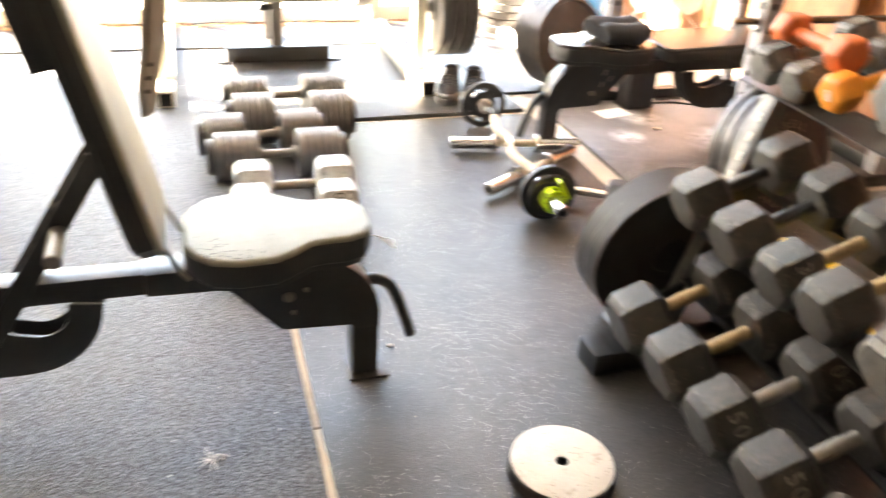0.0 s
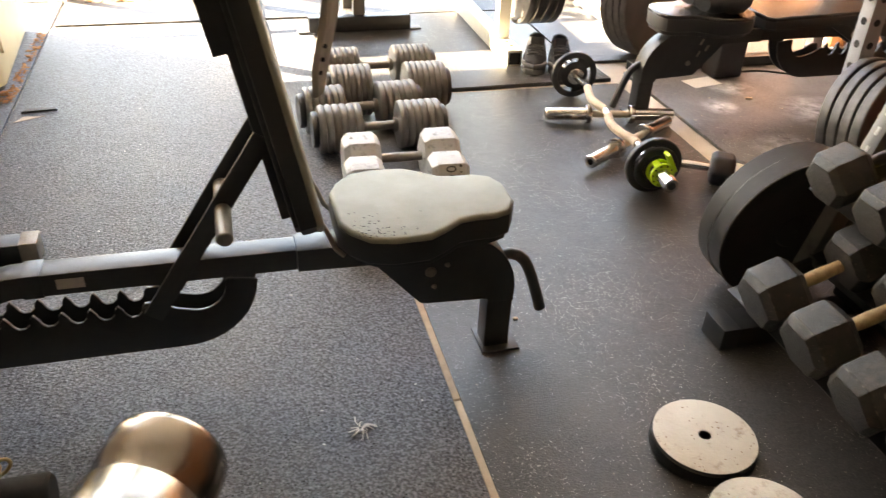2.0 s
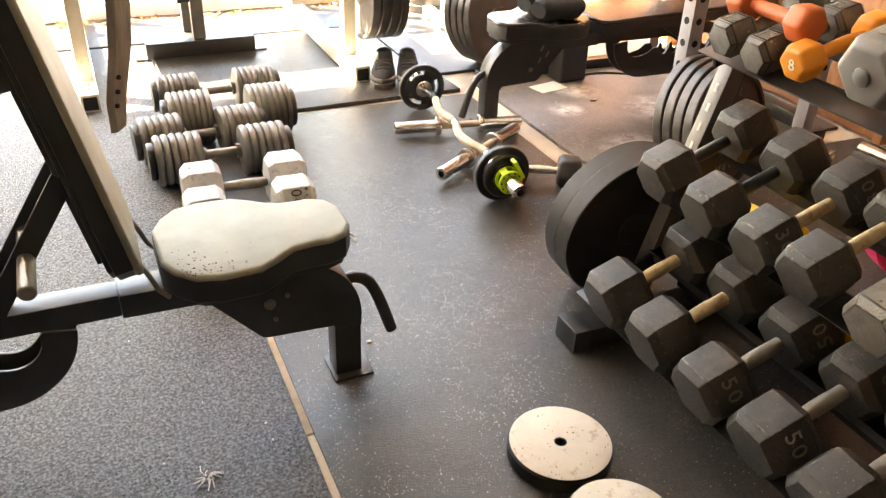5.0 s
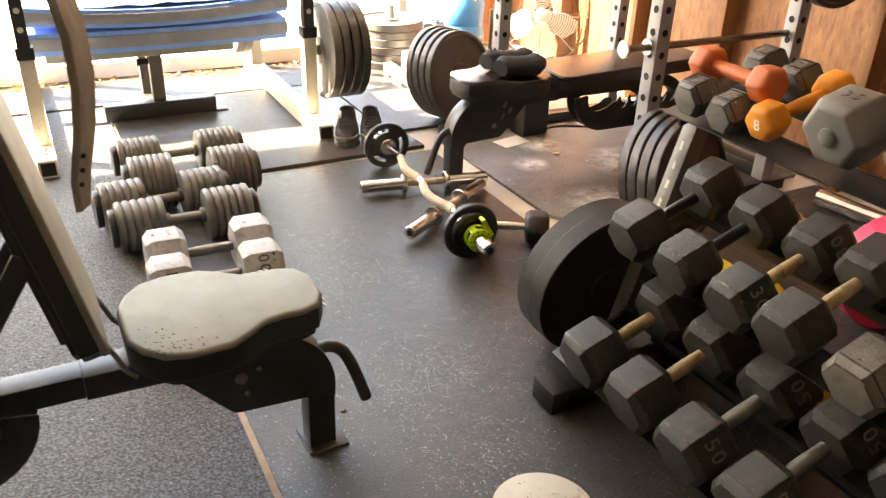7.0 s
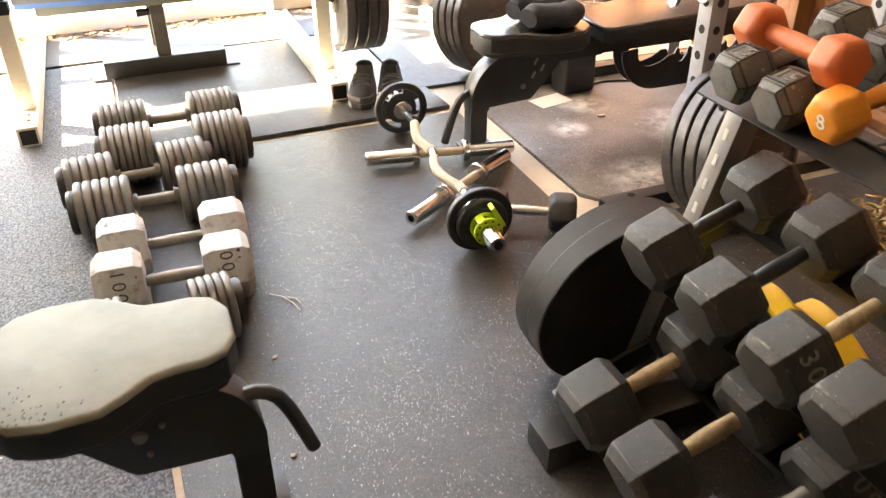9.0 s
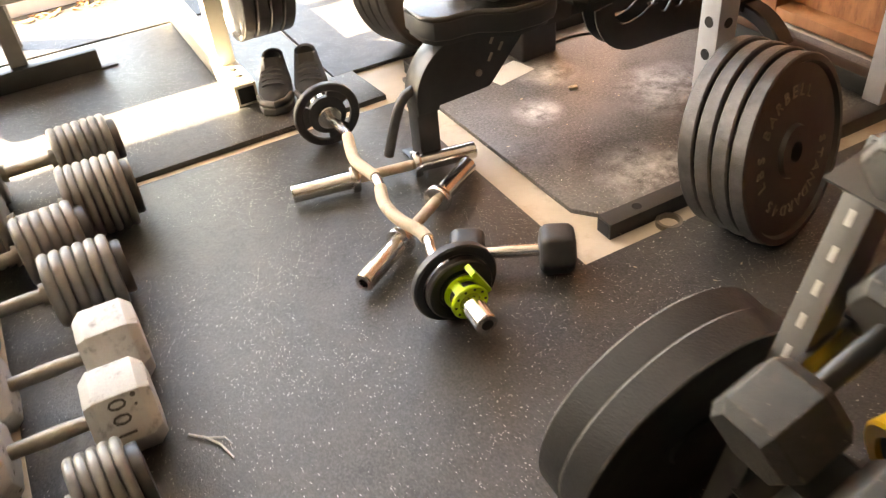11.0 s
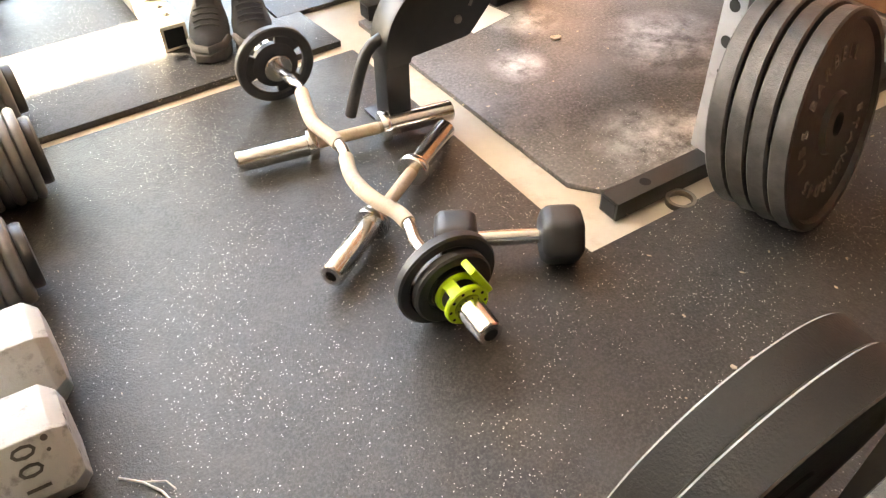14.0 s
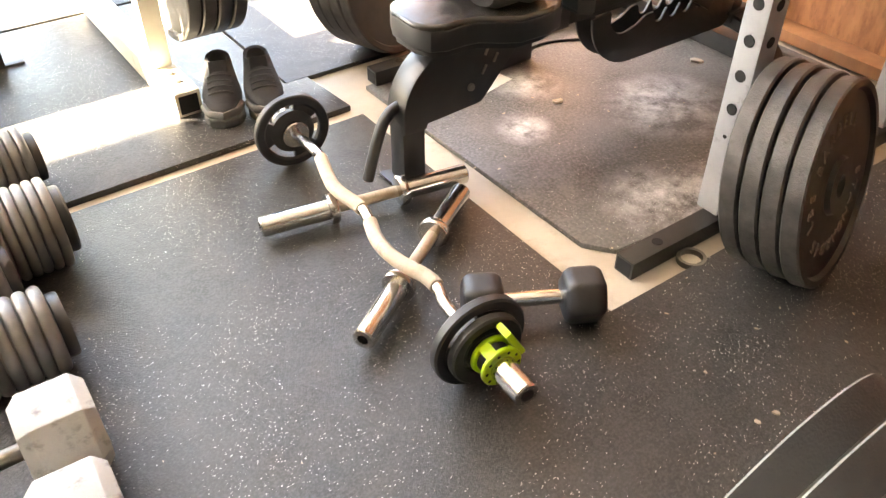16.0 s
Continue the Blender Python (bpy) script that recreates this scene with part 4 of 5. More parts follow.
# ---- curl bar ----
def grip_plate(m, r, t, label):
    """Small plate with three long openings."""
    root = thing("grip_plate", m, label, "weight plate", "small grip plates")
    rim = [(r - 0.020, -t / 2), (r - 0.004, -t / 2), (r, -t / 2 + 0.004), (r, t / 2 - 0.004), (r - 0.004, t / 2), (r - 0.020, t / 2), (r - 0.026, t * 0.3), (r - 0.026, -t * 0.3)]
    part("rim", Mesh().lathe(rim, None, 48, True), MAT_RUBBERHEX, root)
    rh = r * 0.58
    hub = [(0.0262, -t * 0.5), (0.045, -t * 0.5), (rh, -t * 0.32), (rh, t * 0.32), (0.045, t * 0.5), (0.0262, t * 0.5)]
    part("hub", Mesh().lathe(hub, None, 48, True), MAT_RUBBERHEX, root)
    for k in range(3):
        a0 = 120 * k + 62
        pts = arc(0, 0, r - 0.022, a0, a0 + 56, 8) + arc(0, 0, rh - 0.003, a0 + 56, a0, 8)
        part("web", Mesh().prism(pts, t * 0.6, pose(0, 0, -t * 0.3), 0.001), MAT_RUBBERHEX, root)
    return root


def curl_bar():
    z = 0.1025
    a, b = Vector((1.121, 2.156, z)), Vector((1.2084, 3.320, z))
    u = (b - a).normalized()
    side = Vector((-u.y, u.x, 0))
    root = thing("curl_bar", pose(0, 0, 0), "chrome zigzag curl bar with cream grip tape and two end plates", "barbell")

    def at(d, off=0.0):
        return a + u * d + side * off

    def sleeve(d0, d1):
        return Mesh().rod(at(d0), at(d1), 0.0255, bevel=0.003, seg=28)

    s1 = part("sleeve", sleeve(0.0, 0.175), MAT_CHROME, root)
    part("bore", Mesh().rod(at(-0.0015), at(0.004), 0.013), MAT_DARKHOLE, s1)
    part("sleeve", sleeve(1.025, 1.165), MAT_CHROME, root)
    part("collar", Mesh().rod(at(0.172), at(0.186), 0.036, bevel=0.003), MAT_CHROME, root)
    part("collar", Mesh().rod(at(1.010), at(1.025), 0.036, bevel=0.003), MAT_CHROME, root)
    ctrl = [(0.186, 0.0), (0.221, 0.003), (0.277, 0.001), (0.319, -0.010), (0.367, -0.007), (0.420, 0.013), (0.479, 0.024), (0.535, 0.021), (0.599, 0.004), (0.654, 0.001),
            (0.741, 0.017), (0.806, 0.009), (0.881, -0.008), (0.926, -0.010), (1.010, 0.0)]
    fine = []
    for i in range(len(ctrl) - 1):
        p0, p1, p2, p3 = ctrl[max(i - 1, 0)], ctrl[i], ctrl[i + 1], ctrl[min(i + 2, len(ctrl) - 1)]
        for k in range(5):
            t = k / 5
            fine.append(tuple(0.5 * (2 * p1[j] + (p2[j] - p0[j]) * t + (2 * p0[j] - 5 * p1[j] + 4 * p2[j] - p3[j]) * t * t + (3 * p1[j] - p0[j] - 3 * p2[j] + p3[j]) * t ** 3) for j in (0, 1)))
    fine.append(ctrl[-1])
    part("shaft", Mesh().tube([at(*p) for p in fine], 0.0135, 14), MAT_CHROME, root)
    for d0, d1 in ((0.322, 0.590), (0.636, 0.884)):
        part("grip_tape", Mesh().tube([at(*p) for p in fine if d0 <= p[0] <= d1], 0.0165, 14), MAT_TAPE, root, "dirty cream grip tape")
    q = u.to_track_quat("Z", "Y").to_matrix().to_4x4()
    grip_plate(Matrix.Translation(at(0.158)) @ q @ pose(0, 0, 0, 0, 0, 20), 0.101, 0.024, "black grip plate on the curl bar")
    grip_plate(Matrix.Translation(at(0.134)) @ q @ pose(0, 0, 0, 0, 0, 50), 0.078, 0.022, "smaller black plate on the curl bar")
    grip_plate(Matrix.Translation(at(1.042)) @ q @ pose(0, 0, 0, 0, 0, 35), 0.101, 0.024, "black grip plate at the far end of the curl bar")
    # lime lock collar
    c = thing("lock_collar", Matrix.Translation(at(0.098)) @ q, "lime green plastic lock collar on the bar sleeve", "bar collar")
    for z0 in (-0.022, 0.012):
        ring = [(0.0265, z0), (0.040, z0), (0.043, z0 + 0.003), (0.043, z0 + 0.009), (0.040, z0 + 0.012), (0.0265, z0 + 0.012)]
        rg = part("ring", Mesh().lathe(ring, None, 40, True), MAT_GREEN, c)
    part("black_liner", Mesh().lathe([(0.0262, -0.012), (0.034, -0.012), (0.034, 0.014), (0.0262, 0.014)], None, 32, True), MAT_RUBBERHEX, c, "black rubber liner")
    for a0 in (60, 180, 285):
        part("bridge", Mesh().box((0.012, 0.024, 0.030), (0.037, 0, 0), 0.003, pose(0, 0, 0, 0, 0, a0)), MAT_GREEN, c)
    part("lever", Mesh().box((0.014, 0.075, 0.036), (0.046, -0.02, 0), 0.004, pose(0, 0, 0, 0, 0, 150)), MAT_GREEN, c, "green clamp lever")
    for k in range(10):
        aa = radians(36 * k)
        part("hole", Mesh().rod((0.0348 * math.cos(aa), 0.0348 * math.sin(aa), -0.0222), (0.0348 * math.cos(aa), 0.0348 * math.sin(aa), -0.0226), 0.0032, seg=10), MAT_DARKHOLE, c)
    return root


curl_bar()


# ---- power rack ----
def drilled_upright(name, x, y, z0, z1, root, w=0.06, face="y", pitch=0.080, first=0.243):
    up = part(name, Mesh().box((w, w, z1 - z0), (x, y, (z0 + z1) / 2), 0.004), MAT_GREYSTEEL, root)
    part("hole", Mesh().rod((x - w / 2 - 0.0008, y, z0 + first - 0.069), (x - w / 2 + 0.0002, y, z0 + first - 0.069), 0.005, seg=12), MAT_DARKHOLE, up)
    k = 0
    while z0 + first + pitch * k < min(z1, 1.15):
        z = z0 + first + pitch * k
        part("hole", Mesh().rod((x - w / 2 - 0.0008, y, z), (x - w / 2 + 0.0002, y, z), 0.0135, seg=18), MAT_DARKHOLE, up)
        part("hole", Mesh().rod((x, y - w / 2 - 0.0008, z), (x, y - w / 2 + 0.0002, z), 0.0125, seg=18), MAT_DARKHOLE, up)
        k += 1
    return up


def power_rack():
    root = thing("power_rack", pose(0, 0, 0), "grey drilled steel power rack with safety pins", "power rack")
    XF, XR, YN, YF = 1.915, 2.610, 2.400, 3.480
    for y, z0 in ((YN, 0.0105), (YF, 0.0265)):
        base = part("base_tube", Mesh().box((XR - 1.596 + 0.10, 0.054, 0.048), ((1.596 + XR + 0.10) / 2, y - 0.024, z0), 0.004), MAT_BLACK, root)
        part("hole", Mesh().rod((1.70, y - 0.024, z0 + 0.0238), (1.70, y - 0.024, z0 + 0.0248), 0.013), MAT_DARKHOLE, base)
        part("hole", Mesh().box((0.001, 0.042, 0.036), (1.5955, y - 0.024, z0), 0), MAT_DARKHOLE, base, "open tube end")
        drilled_upright("upright", XF, y - 0.008, z0 + 0.024, 2.10, root, first=0.286 - z0)
        drilled_upright("upright", XR, y - 0.008, z0 + 0.024, 2.10, root, first=0.286 - z0)
        pin = part("safety_pin", Mesh().rod((1.775, y, 0.655), (XR + 0.03, y, 0.655), 0.0135), MAT_STEEL, root, "steel safety pin bar")
        part("pin_disc", Mesh().rod((1.765, y, 0.655), (1.776, y, 0.655), 0.032, bevel=0.003, seg=28), MAT_CHROME, pin, "round chrome end disc")
        part("pin_collar", Mesh().rod((1.872, y, 0.655), (1.882, y, 0.655), 0.030, bevel=0.002, seg=28), MAT_CHROME, pin, "round chrome collar")
        part("top_tube", Mesh().box((XR - XF + 0.06, 0.06, 0.06), ((XF + XR) / 2, y, 2.13), 0.004), MAT_GREYSTEEL, root)
    part("crossbar", Mesh().box((0.06, YF - YN - 0.06, 0.06), (XR, (YN + YF) / 2, 2.13), 0.004), MAT_GREYSTEEL, root)
    part("crossbar", Mesh().box((0.06, YF - YN - 0.06, 0.06), (XF, (YN + YF) / 2, 2.13), 0.004), MAT_GREYSTEEL, root)
    part("rear_base", Mesh().box((0.06, YF - YN - 0.07, 0.06), (XR + 0.06, (YN + YF) / 2 - 0.02, 0.036), 0.004), MAT_BLACK, root)
    part("plate_peg", Mesh().rod((2.70, 2.36, 0.985), (2.70, 2.22, 0.985), 0.0245, bevel=0.003), MAT_CHROME, root, "chrome plate peg")
    part("peg_arm", Mesh().box((0.10, 0.05, 0.05), (2.68, 2.385, 0.985), 0.003), MAT_BLACK, root)
    return root


power_rack()


# rolled black pads on the flat bench seat
def rolled_sleeves():
    root = thing("foam_sleeves", pose(1.66, 2.93, 0.442), "pair of rolled black fabric sleeves on the bench seat", "sleeve")
    for y, l, tw in ((-0.045, 0.20, 12), (0.055, 0.22, -16)):
        pts = [(-l / 2 + l * i / 8, y + 0.012 * math.sin(i), 0.043 + 0.004 * math.sin(i * 2)) for i in range(9)]
        rad = [0.034, 0.044, 0.047, 0.044, 0.042, 0.045, 0.047, 0.043, 0.032]
        g = Mesh().tube(pts, [r * 1.1 for r in rad], 20, flat=0.85)
        sl = part("sleeve", g, MAT_FABRIC, root)
        part("opening", Mesh().lathe([(0.030, 0), (0.026, 0.001)], pose(l / 2 + 0.0005, y + 0.012 * math.sin(8), 0.043, 0, 90, 0), 20), MAT_DARKHOLE, sl)
    return root


rolled_sleeves()


# ---- cream half rack by the doorway ----
def half_rack():
    root = thing("squat_stand", pose(0, 0, 0.006), "cream painted steel squat stand with black drilled posts", "squat stand")
    for x in (-0.125, 1.065):
        rail = part("floor_rail", Mesh().box((0.075, 1.36, 0.075), (x, 4.265, 0.0385), 0.005), MAT_CREAM, root)
        part("open_end", Mesh().box((0.056, 0.001, 0.056), (x, 3.5845, 0.0385), 0), MAT_DARKHOLE, rail)
        post = part("front_post", Mesh().box((0.060, 0.060, 0.40), (x, 3.80, 0.275), 0.005), MAT_CREAM, root)
        sleeve = part("upper_post", Mesh().box((0.050, 0.050, 1.20), (x, 3.80, 1.00), 0.004), MAT_BLACK, root, "black drilled inner post")
        # White discs paint the daylight that shows through the drilled holes.
        for k in range(10):
            z = 0.56 + 0.075 * k
            part("hole", Mesh().rod((x, 3.7745, z), (x, 3.7755, z), 0.012, seg=16), MAT_PAPER, sleeve)
        part("post_collar", Mesh().box((0.070, 0.070, 0.05), (x, 3.80, 0.465), 0.004), MAT_BLACK, post)
        part("rear_post", Mesh().box((0.060, 0.060, 1.7), (x, 4.78, 0.925), 0.005), MAT_CREAM, root)
        part("bolt", Mesh().rod((x, 3.72, 0.076), (x, 3.72, 0.086), 0.012), MAT_HANDLE, rail)
        part("bolt", Mesh().rod((x, 3.66, 0.076), (x, 3.66, 0.086), 0.012), MAT_HANDLE, rail)
    part("plate_peg", Mesh().rod((1.092, 3.80, 0.375), (1.32, 3.80, 0.375), 0.0245, bevel=0.003), MAT_STEEL, root)
    part("plate_peg", Mesh().rod((1.032, 4.75, 0.385), (0.93, 4.75, 0.385), 0.0245, bevel=0.003), MAT_STEEL, root)
    part("cross_tube", Mesh().box((1.115, 0.06, 0.06), (0.47, 4.78, 1.70), 0.005), MAT_CREAM, root)
    return root


half_rack()
for k in range(4):
    weight_plate(Matrix.Translation((1.135 + 0.046 * k, 3.80, 0.378)) @ SIDE, 0.225, 0.040, MAT_PLATEIRON if k else MAT_PLATEGREY,
                 "grey iron plate on the squat stand peg", "plates on the squat stand")
for k in range(2):
    weight_plate(Matrix.Translation((0.985 - 0.045 * k, 4.75, 0.388)) @ SIDE, 0.225, 0.040, MAT_PLATEGREY, "grey iron plate on the rear stand peg", "plates on the squat stand")


# bench under the blue mats
def flat_bench():
    root = thing("flat_bench", pose(0.434, 4.245, 0.006), "dark steel flat bench under folded blue mats", "weight bench")
    # Black here puts the folded mats' shade into the grey foot's colour.
    part("foot_tube", Mesh().box((0.53, 0.07, 0.075), (0, 0, 0.039), 0.004), MAT_BLACK, root)
    for s in (-1, 1):
        part("foot_tab", Mesh().box((0.06, 0.05, 0.006), (s * 0.292, -0.01, 0.004), 0.001), MAT_POST, root)
    part("post", Mesh().box((0.06, 0.06, 0.235), (0, 0.03, 0.19), 0.004), MAT_POST, root)
    part("knob", Mesh().rod((-0.03, 0.03, 0.265), (-0.085, 0.03, 0.265), 0.014, 0.018), MAT_BLACK, root, "black locking knob")
    part("pad", Mesh().box((0.86, 0.30, 0.05), (-0.05, 0.12, 0.328), 0.012, seg=3), MAT_VINYL, root, "dark vinyl pad")
    part("rear_post", Mesh().box((0.06, 0.06, 0.31), (0, 0.42, 0.157), 0.004), MAT_POST, root)
    part("spine", Mesh().box((0.06, 0.45, 0.05), (0, 0.22, 0.287), 0.004), MAT_POST, root)
    return root


flat_bench()


def blue_mats():
    for k, (z, dx) in enumerate(((0.359, 0.0), (0.468, 0.01))):
        root = thing("folded_mat", pose(0.475 + dx, 4.40, z), "blue folded gym mat with a grey band around its edge", "exercise mat", "folded blue mats")
        nx, hx, hy, t = 24, 0.585, 0.27, (0.098, 0.080)[k]
        g = Mesh()
        vs, fs = [], []
        for i in range(nx + 1):
            s = -1 + 2 * i / nx
            sag = 0.010 * (s * s) * (3.4 if k else 1.2)
            for y, z0 in ((-hy, 0), (-hy - 0.012, t * 0.5), (-hy, t), (hy, t), (hy, 0)):
                vs.append((s * hx, y, z0 + sag))
        for i in range(nx):
            for j in range(5):
                fs.append((i * 5 + j, i * 5 + (j + 1) % 5, i * 5 + 5 + (j + 1) % 5, i * 5 + 5 + j))
        fs += [(0, 1, 2, 3, 4), tuple(nx * 5 + j for j in (4, 3, 2, 1, 0))]
        g.add(vs, fs)
        part("cover", g, MAT_BLUE, root)
        vs, fs = [], []
        for i in range(nx + 1):
            s = -1 + 2 * i / nx
            sag = 0.010 * (s * s) * (3.4 if k else 1.2)
            for y, z0 in ((-hy - 0.0105, t * 0.24), (-hy - 0.018, t * 0.5), (-hy - 0.0105, t * 0.80), (-hy - 0.004, t * 0.80), (-hy - 0.004, t * 0.24)):
                vs.append((s * (hx + 0.004), y, z0 + sag))
        for i in range(nx):
            for j in range(5):
                fs.append((i * 5 + j, i * 5 + (j + 1) % 5, i * 5 + 5 + (j + 1) % 5, i * 5 + 5 + j))
        part("band", Mesh().add(vs, fs), MAT_GREYBAND, root, "grey fabric band")
    # crumpled sheet on top
    g, n = Mesh(), 30
    vs = [(-0.52 + 1.04 * i / n, -0.25 + 0.5 * j / n, 0.012 + 0.014 * noise.noise(Vector((i * 0.35, j * 0.35, 3.1)))) for i in range(n + 1) for j in range(n + 1)]
    fs = [(i * (n + 1) + j, (i + 1) * (n + 1) + j, (i + 1) * (n + 1) + j + 1, i * (n + 1) + j + 1) for i in range(n) for j in range(n)]
    ob = solo("sheet", g.add(vs, fs), MAT_SHEET, "rumpled white and blue sheet on the folded mats", "sheet", pose(0.475, 4.40, 0.556))
    so = ob.modifiers.new("thick", "SOLIDIFY")
    so.thickness = 0.004


blue_mats()


# ---- shoes ----
def shoe(m, label):
    root = thing("sneaker", m @ Matrix.Diagonal((1.32, 0.92, 0.98, 1)), label, "shoe", "pair of sneakers")
    outline = [(0.0, -0.135), (0.032, -0.12), (0.045, -0.08), (0.044, -0.03), (0.036, 0.02), (0.036, 0.08), (0.030, 0.125), (0.0, 0.14), (-0.030, 0.125), (-0.036, 0.08),
               (-0.034, 0.02), (-0.040, -0.03), (-0.042, -0.08), (-0.030, -0.12)]
    part("sole", Mesh().prism(outline, 0.028, pose(0, 0, 0.0), 0.006, 3), MAT_SOLE, root, "grey rubber sole")
    rings, n = [], 16
    for z, y0, y1, w in ((0.026, -0.130, 0.132, 0.042), (0.045, -0.128, 0.134, 0.043), (0.062, -0.105, 0.135, 0.040), (0.078, -0.055, 0.134, 0.036), (0.092, -0.005, 0.134, 0.033), (0.108, 0.035, 0.136, 0.030), (0.118, 0.060, 0.138, 0.028)):
        rings.append([((w * math.cos(2 * math.pi * k / n)), (y0 + y1) / 2 + (y1 - y0) / 2 * math.sin(2 * math.pi * k / n), z + 0.012 * max(0, math.sin(2 * math.pi * k / n)) * (z > 0.1)) for k in range(n)])
    rings.append([(x * 0.72, 0.099 + (y - 0.099) * 0.72, z - 0.004) for x, y, z in rings[-1]])
    rings.append([(x * 0.9, y, z - 0.05) for x, y, z in rings[-1]])
    vs = [p for r in rings for p in r]
    fs = [(j * n + k, j * n + (k + 1) % n, (j + 1) * n + (k + 1) % n, (j + 1) * n + k) for j in range(len(rings) - 1) for k in range(n)]
    fs.append(tuple((len(rings) - 1) * n + k for k in range(n)))
    up = part("upper", Mesh().add(vs, fs), MAT_FABRIC, root)
    part("tongue", Mesh().box((0.040, 0.012, 0.075), (0, 0.0, 0), 0.006, pose(0, 0.035, 0.098, -28, 0, 0), 3), MAT_FABRIC, root)
    for k in range(4):
        y, z = -0.052 + 0.02 * k, 0.079 + 0.0085 * k
        part("lace", Mesh().tube([(-0.026, y, z - 0.004), (-0.012, y - 0.003, z + 0.004), (0.012, y - 0.003, z + 0.004), (0.026, y, z - 0.004)], 0.003, 8), MAT_RUBBERHEX, root)
    part("toe_band", Mesh().tube([(-0.040, -0.055, 0.038), (-0.030, -0.105, 0.040), (0, -0.131, 0.040), (0.030, -0.105, 0.040), (0.040, -0.055, 0.038)], 0.0075, 10, flat=1.6), MAT_SOLE, root, "pale grey toe band")
    return root


shoe(pose(1.160, 3.570, 0.006, 0, 0, -22), "worn black sneaker with a grey sole on the mat")
shoe(pose(1.272, 3.530, 0.006, 0, 0, -17), "worn black sneaker standing beside its pair")


# ---- small plates and things behind the dumbbell rack ----
for x, y in ((1.375, 1.305), (1.416, 1.226)):
    _y = thing("yellow_plate", Matrix.Translation((x, y, 0.207)) @ pose(0, 0, 0, 0, 0, -107.5) @ pose(0, 0, 0, 112.7, 0, 0), "plate with a bright yellow rim behind the dumbbell rack", "weight plate", "yellow plates")
    part("rim", Mesh().lathe([(0.190, -0.020), (0.211, -0.023), (0.216, -0.018), (0.216, 0.018), (0.211, 0.023), (0.190, 0.020)], None, 64, True), MAT_YELLOW, _y)
    part("disc", Mesh().lathe([(0.026, -0.019), (0.05, -0.019), (0.055, -0.011), (0.191, -0.011), (0.191, 0.011), (0.055, 0.011), (0.05, 0.019), (0.026, 0.019)], None, 48, True), MAT_BUMPER, _y, "black centre of the plate")
_p = solo("crimson_plate", Mesh().lathe([(0.026, -0.03), (0.173, -0.045), (0.180, -0.039), (0.180, 0.039), (0.173, 0.045), (0.026, 0.03)], None, 64, True), MAT_PINK,
          "thick crimson bumper plate standing behind the rack", "weight plate", Matrix.Translation((2.10, 1.42, 0.1805)) @ pose(0, 0, 0, 90, 0, -18))
writing("label", "45 LBS", 0.05, pose(-0.12, 0.10, 0.0302, 0, 0, 45), MAT_NUMBERDARK, _p)


def chain_link(R=0.014, r=0.0038, stretch=1.5, seg=14, sub=7):
    vs, fs = [], []
    for i in range(seg):
        a = 2 * math.pi * i / seg
        c = Vector((R * stretch * math.cos(a), R * math.sin(a), 0))
        n1 = Vector((math.cos(a), math.sin(a) * 1.0, 0)).normalized()
        for k in range(sub):
            b = 2 * math.pi * k / sub
            vs.append(c + n1 * r * math.cos(b) + Vector((0, 0, r * math.sin(b))))
    for i in range(seg):
        for k in range(sub):
            fs.append((i * sub + k, i * sub + (k + 1) % sub, ((i + 1) % seg) * sub + (k + 1) % sub, ((i + 1) % seg) * sub + k))
    return vs, fs


def chain_along(name, pts, label, scale=1.0, heap=False, at=(0, 0, 0)):
    root = thing(name, pose(*at), label, "chain")
    vs, fs = chain_link(0.014 * scale, 0.0038 * scale)
    me = Mesh().add(vs, fs).mesh("link", MAT_GOLDCHAIN)
    rnd = random.Random(7)
    for i, p in enumerate(pts):
        ob = new("link", me)
        ob.parent = root
        d = Vector(pts[min(i + 1, len(pts) - 1)]) - Vector(pts[max(i - 1, 0)])
        q = d.to_track_quat("X", "Z").to_matrix().to_4x4()
        ob.matrix_local = Matrix.Translation(p) @ q @ pose(0, 0, 0, (i % 2) * 90 + rnd.uniform(-25, 25), rnd.uniform(-12, 12), rnd.uniform(-14, 14))
    return root


_r = random.Random(3)
_heap = [(0.16 * _r.gauss(0, 0.5), 0.22 * _r.gauss(0, 0.45), 0.010 + abs(_r.gauss(0, 0.022))) for _ in range(150)]
chain_along("chain_heap", _heap, "heap of brassy steel chain on the mat behind the rack", 1.15, at=(2.33, 1.90, 0))
chain_along("chain", [(-0.30 + 0.033 * i, 0.012 * math.sin(i * 0.9), 0.008 + 0.010 * math.sin(i * 0.35)) for i in range(10)] + [(0.0, 0.02, 0.012), (0.015, 0.03, 0.016)],
            "brassy steel chain lying on a black foam roller", 1.0, at=(-0.76, 1.275, 0.106))
solo("foam_roller", Mesh().rod((-0.24, 0, 0), (0.14, 0, 0), 0.049, bevel=0.006, seg=32), MAT_FABRIC, "short black foam roller on the mat", "foam roller", pose(-0.80, 1.28, 0.0495))
solo("steel_tube", Mesh().lathe([(0.029, 0), (0.0335, 0), (0.035, 0.0015), (0.035, 0.52), (0.029, 0.52)], None, 28, True), MAT_CHROME, "chrome steel tube lying by the wall", "steel tube",
     Matrix.Translation((2.670, 2.140, 0.0355)) @ Vector((0.175, -0.985, 0)).to_track_quat("Z", "Y").to_matrix().to_4x4())

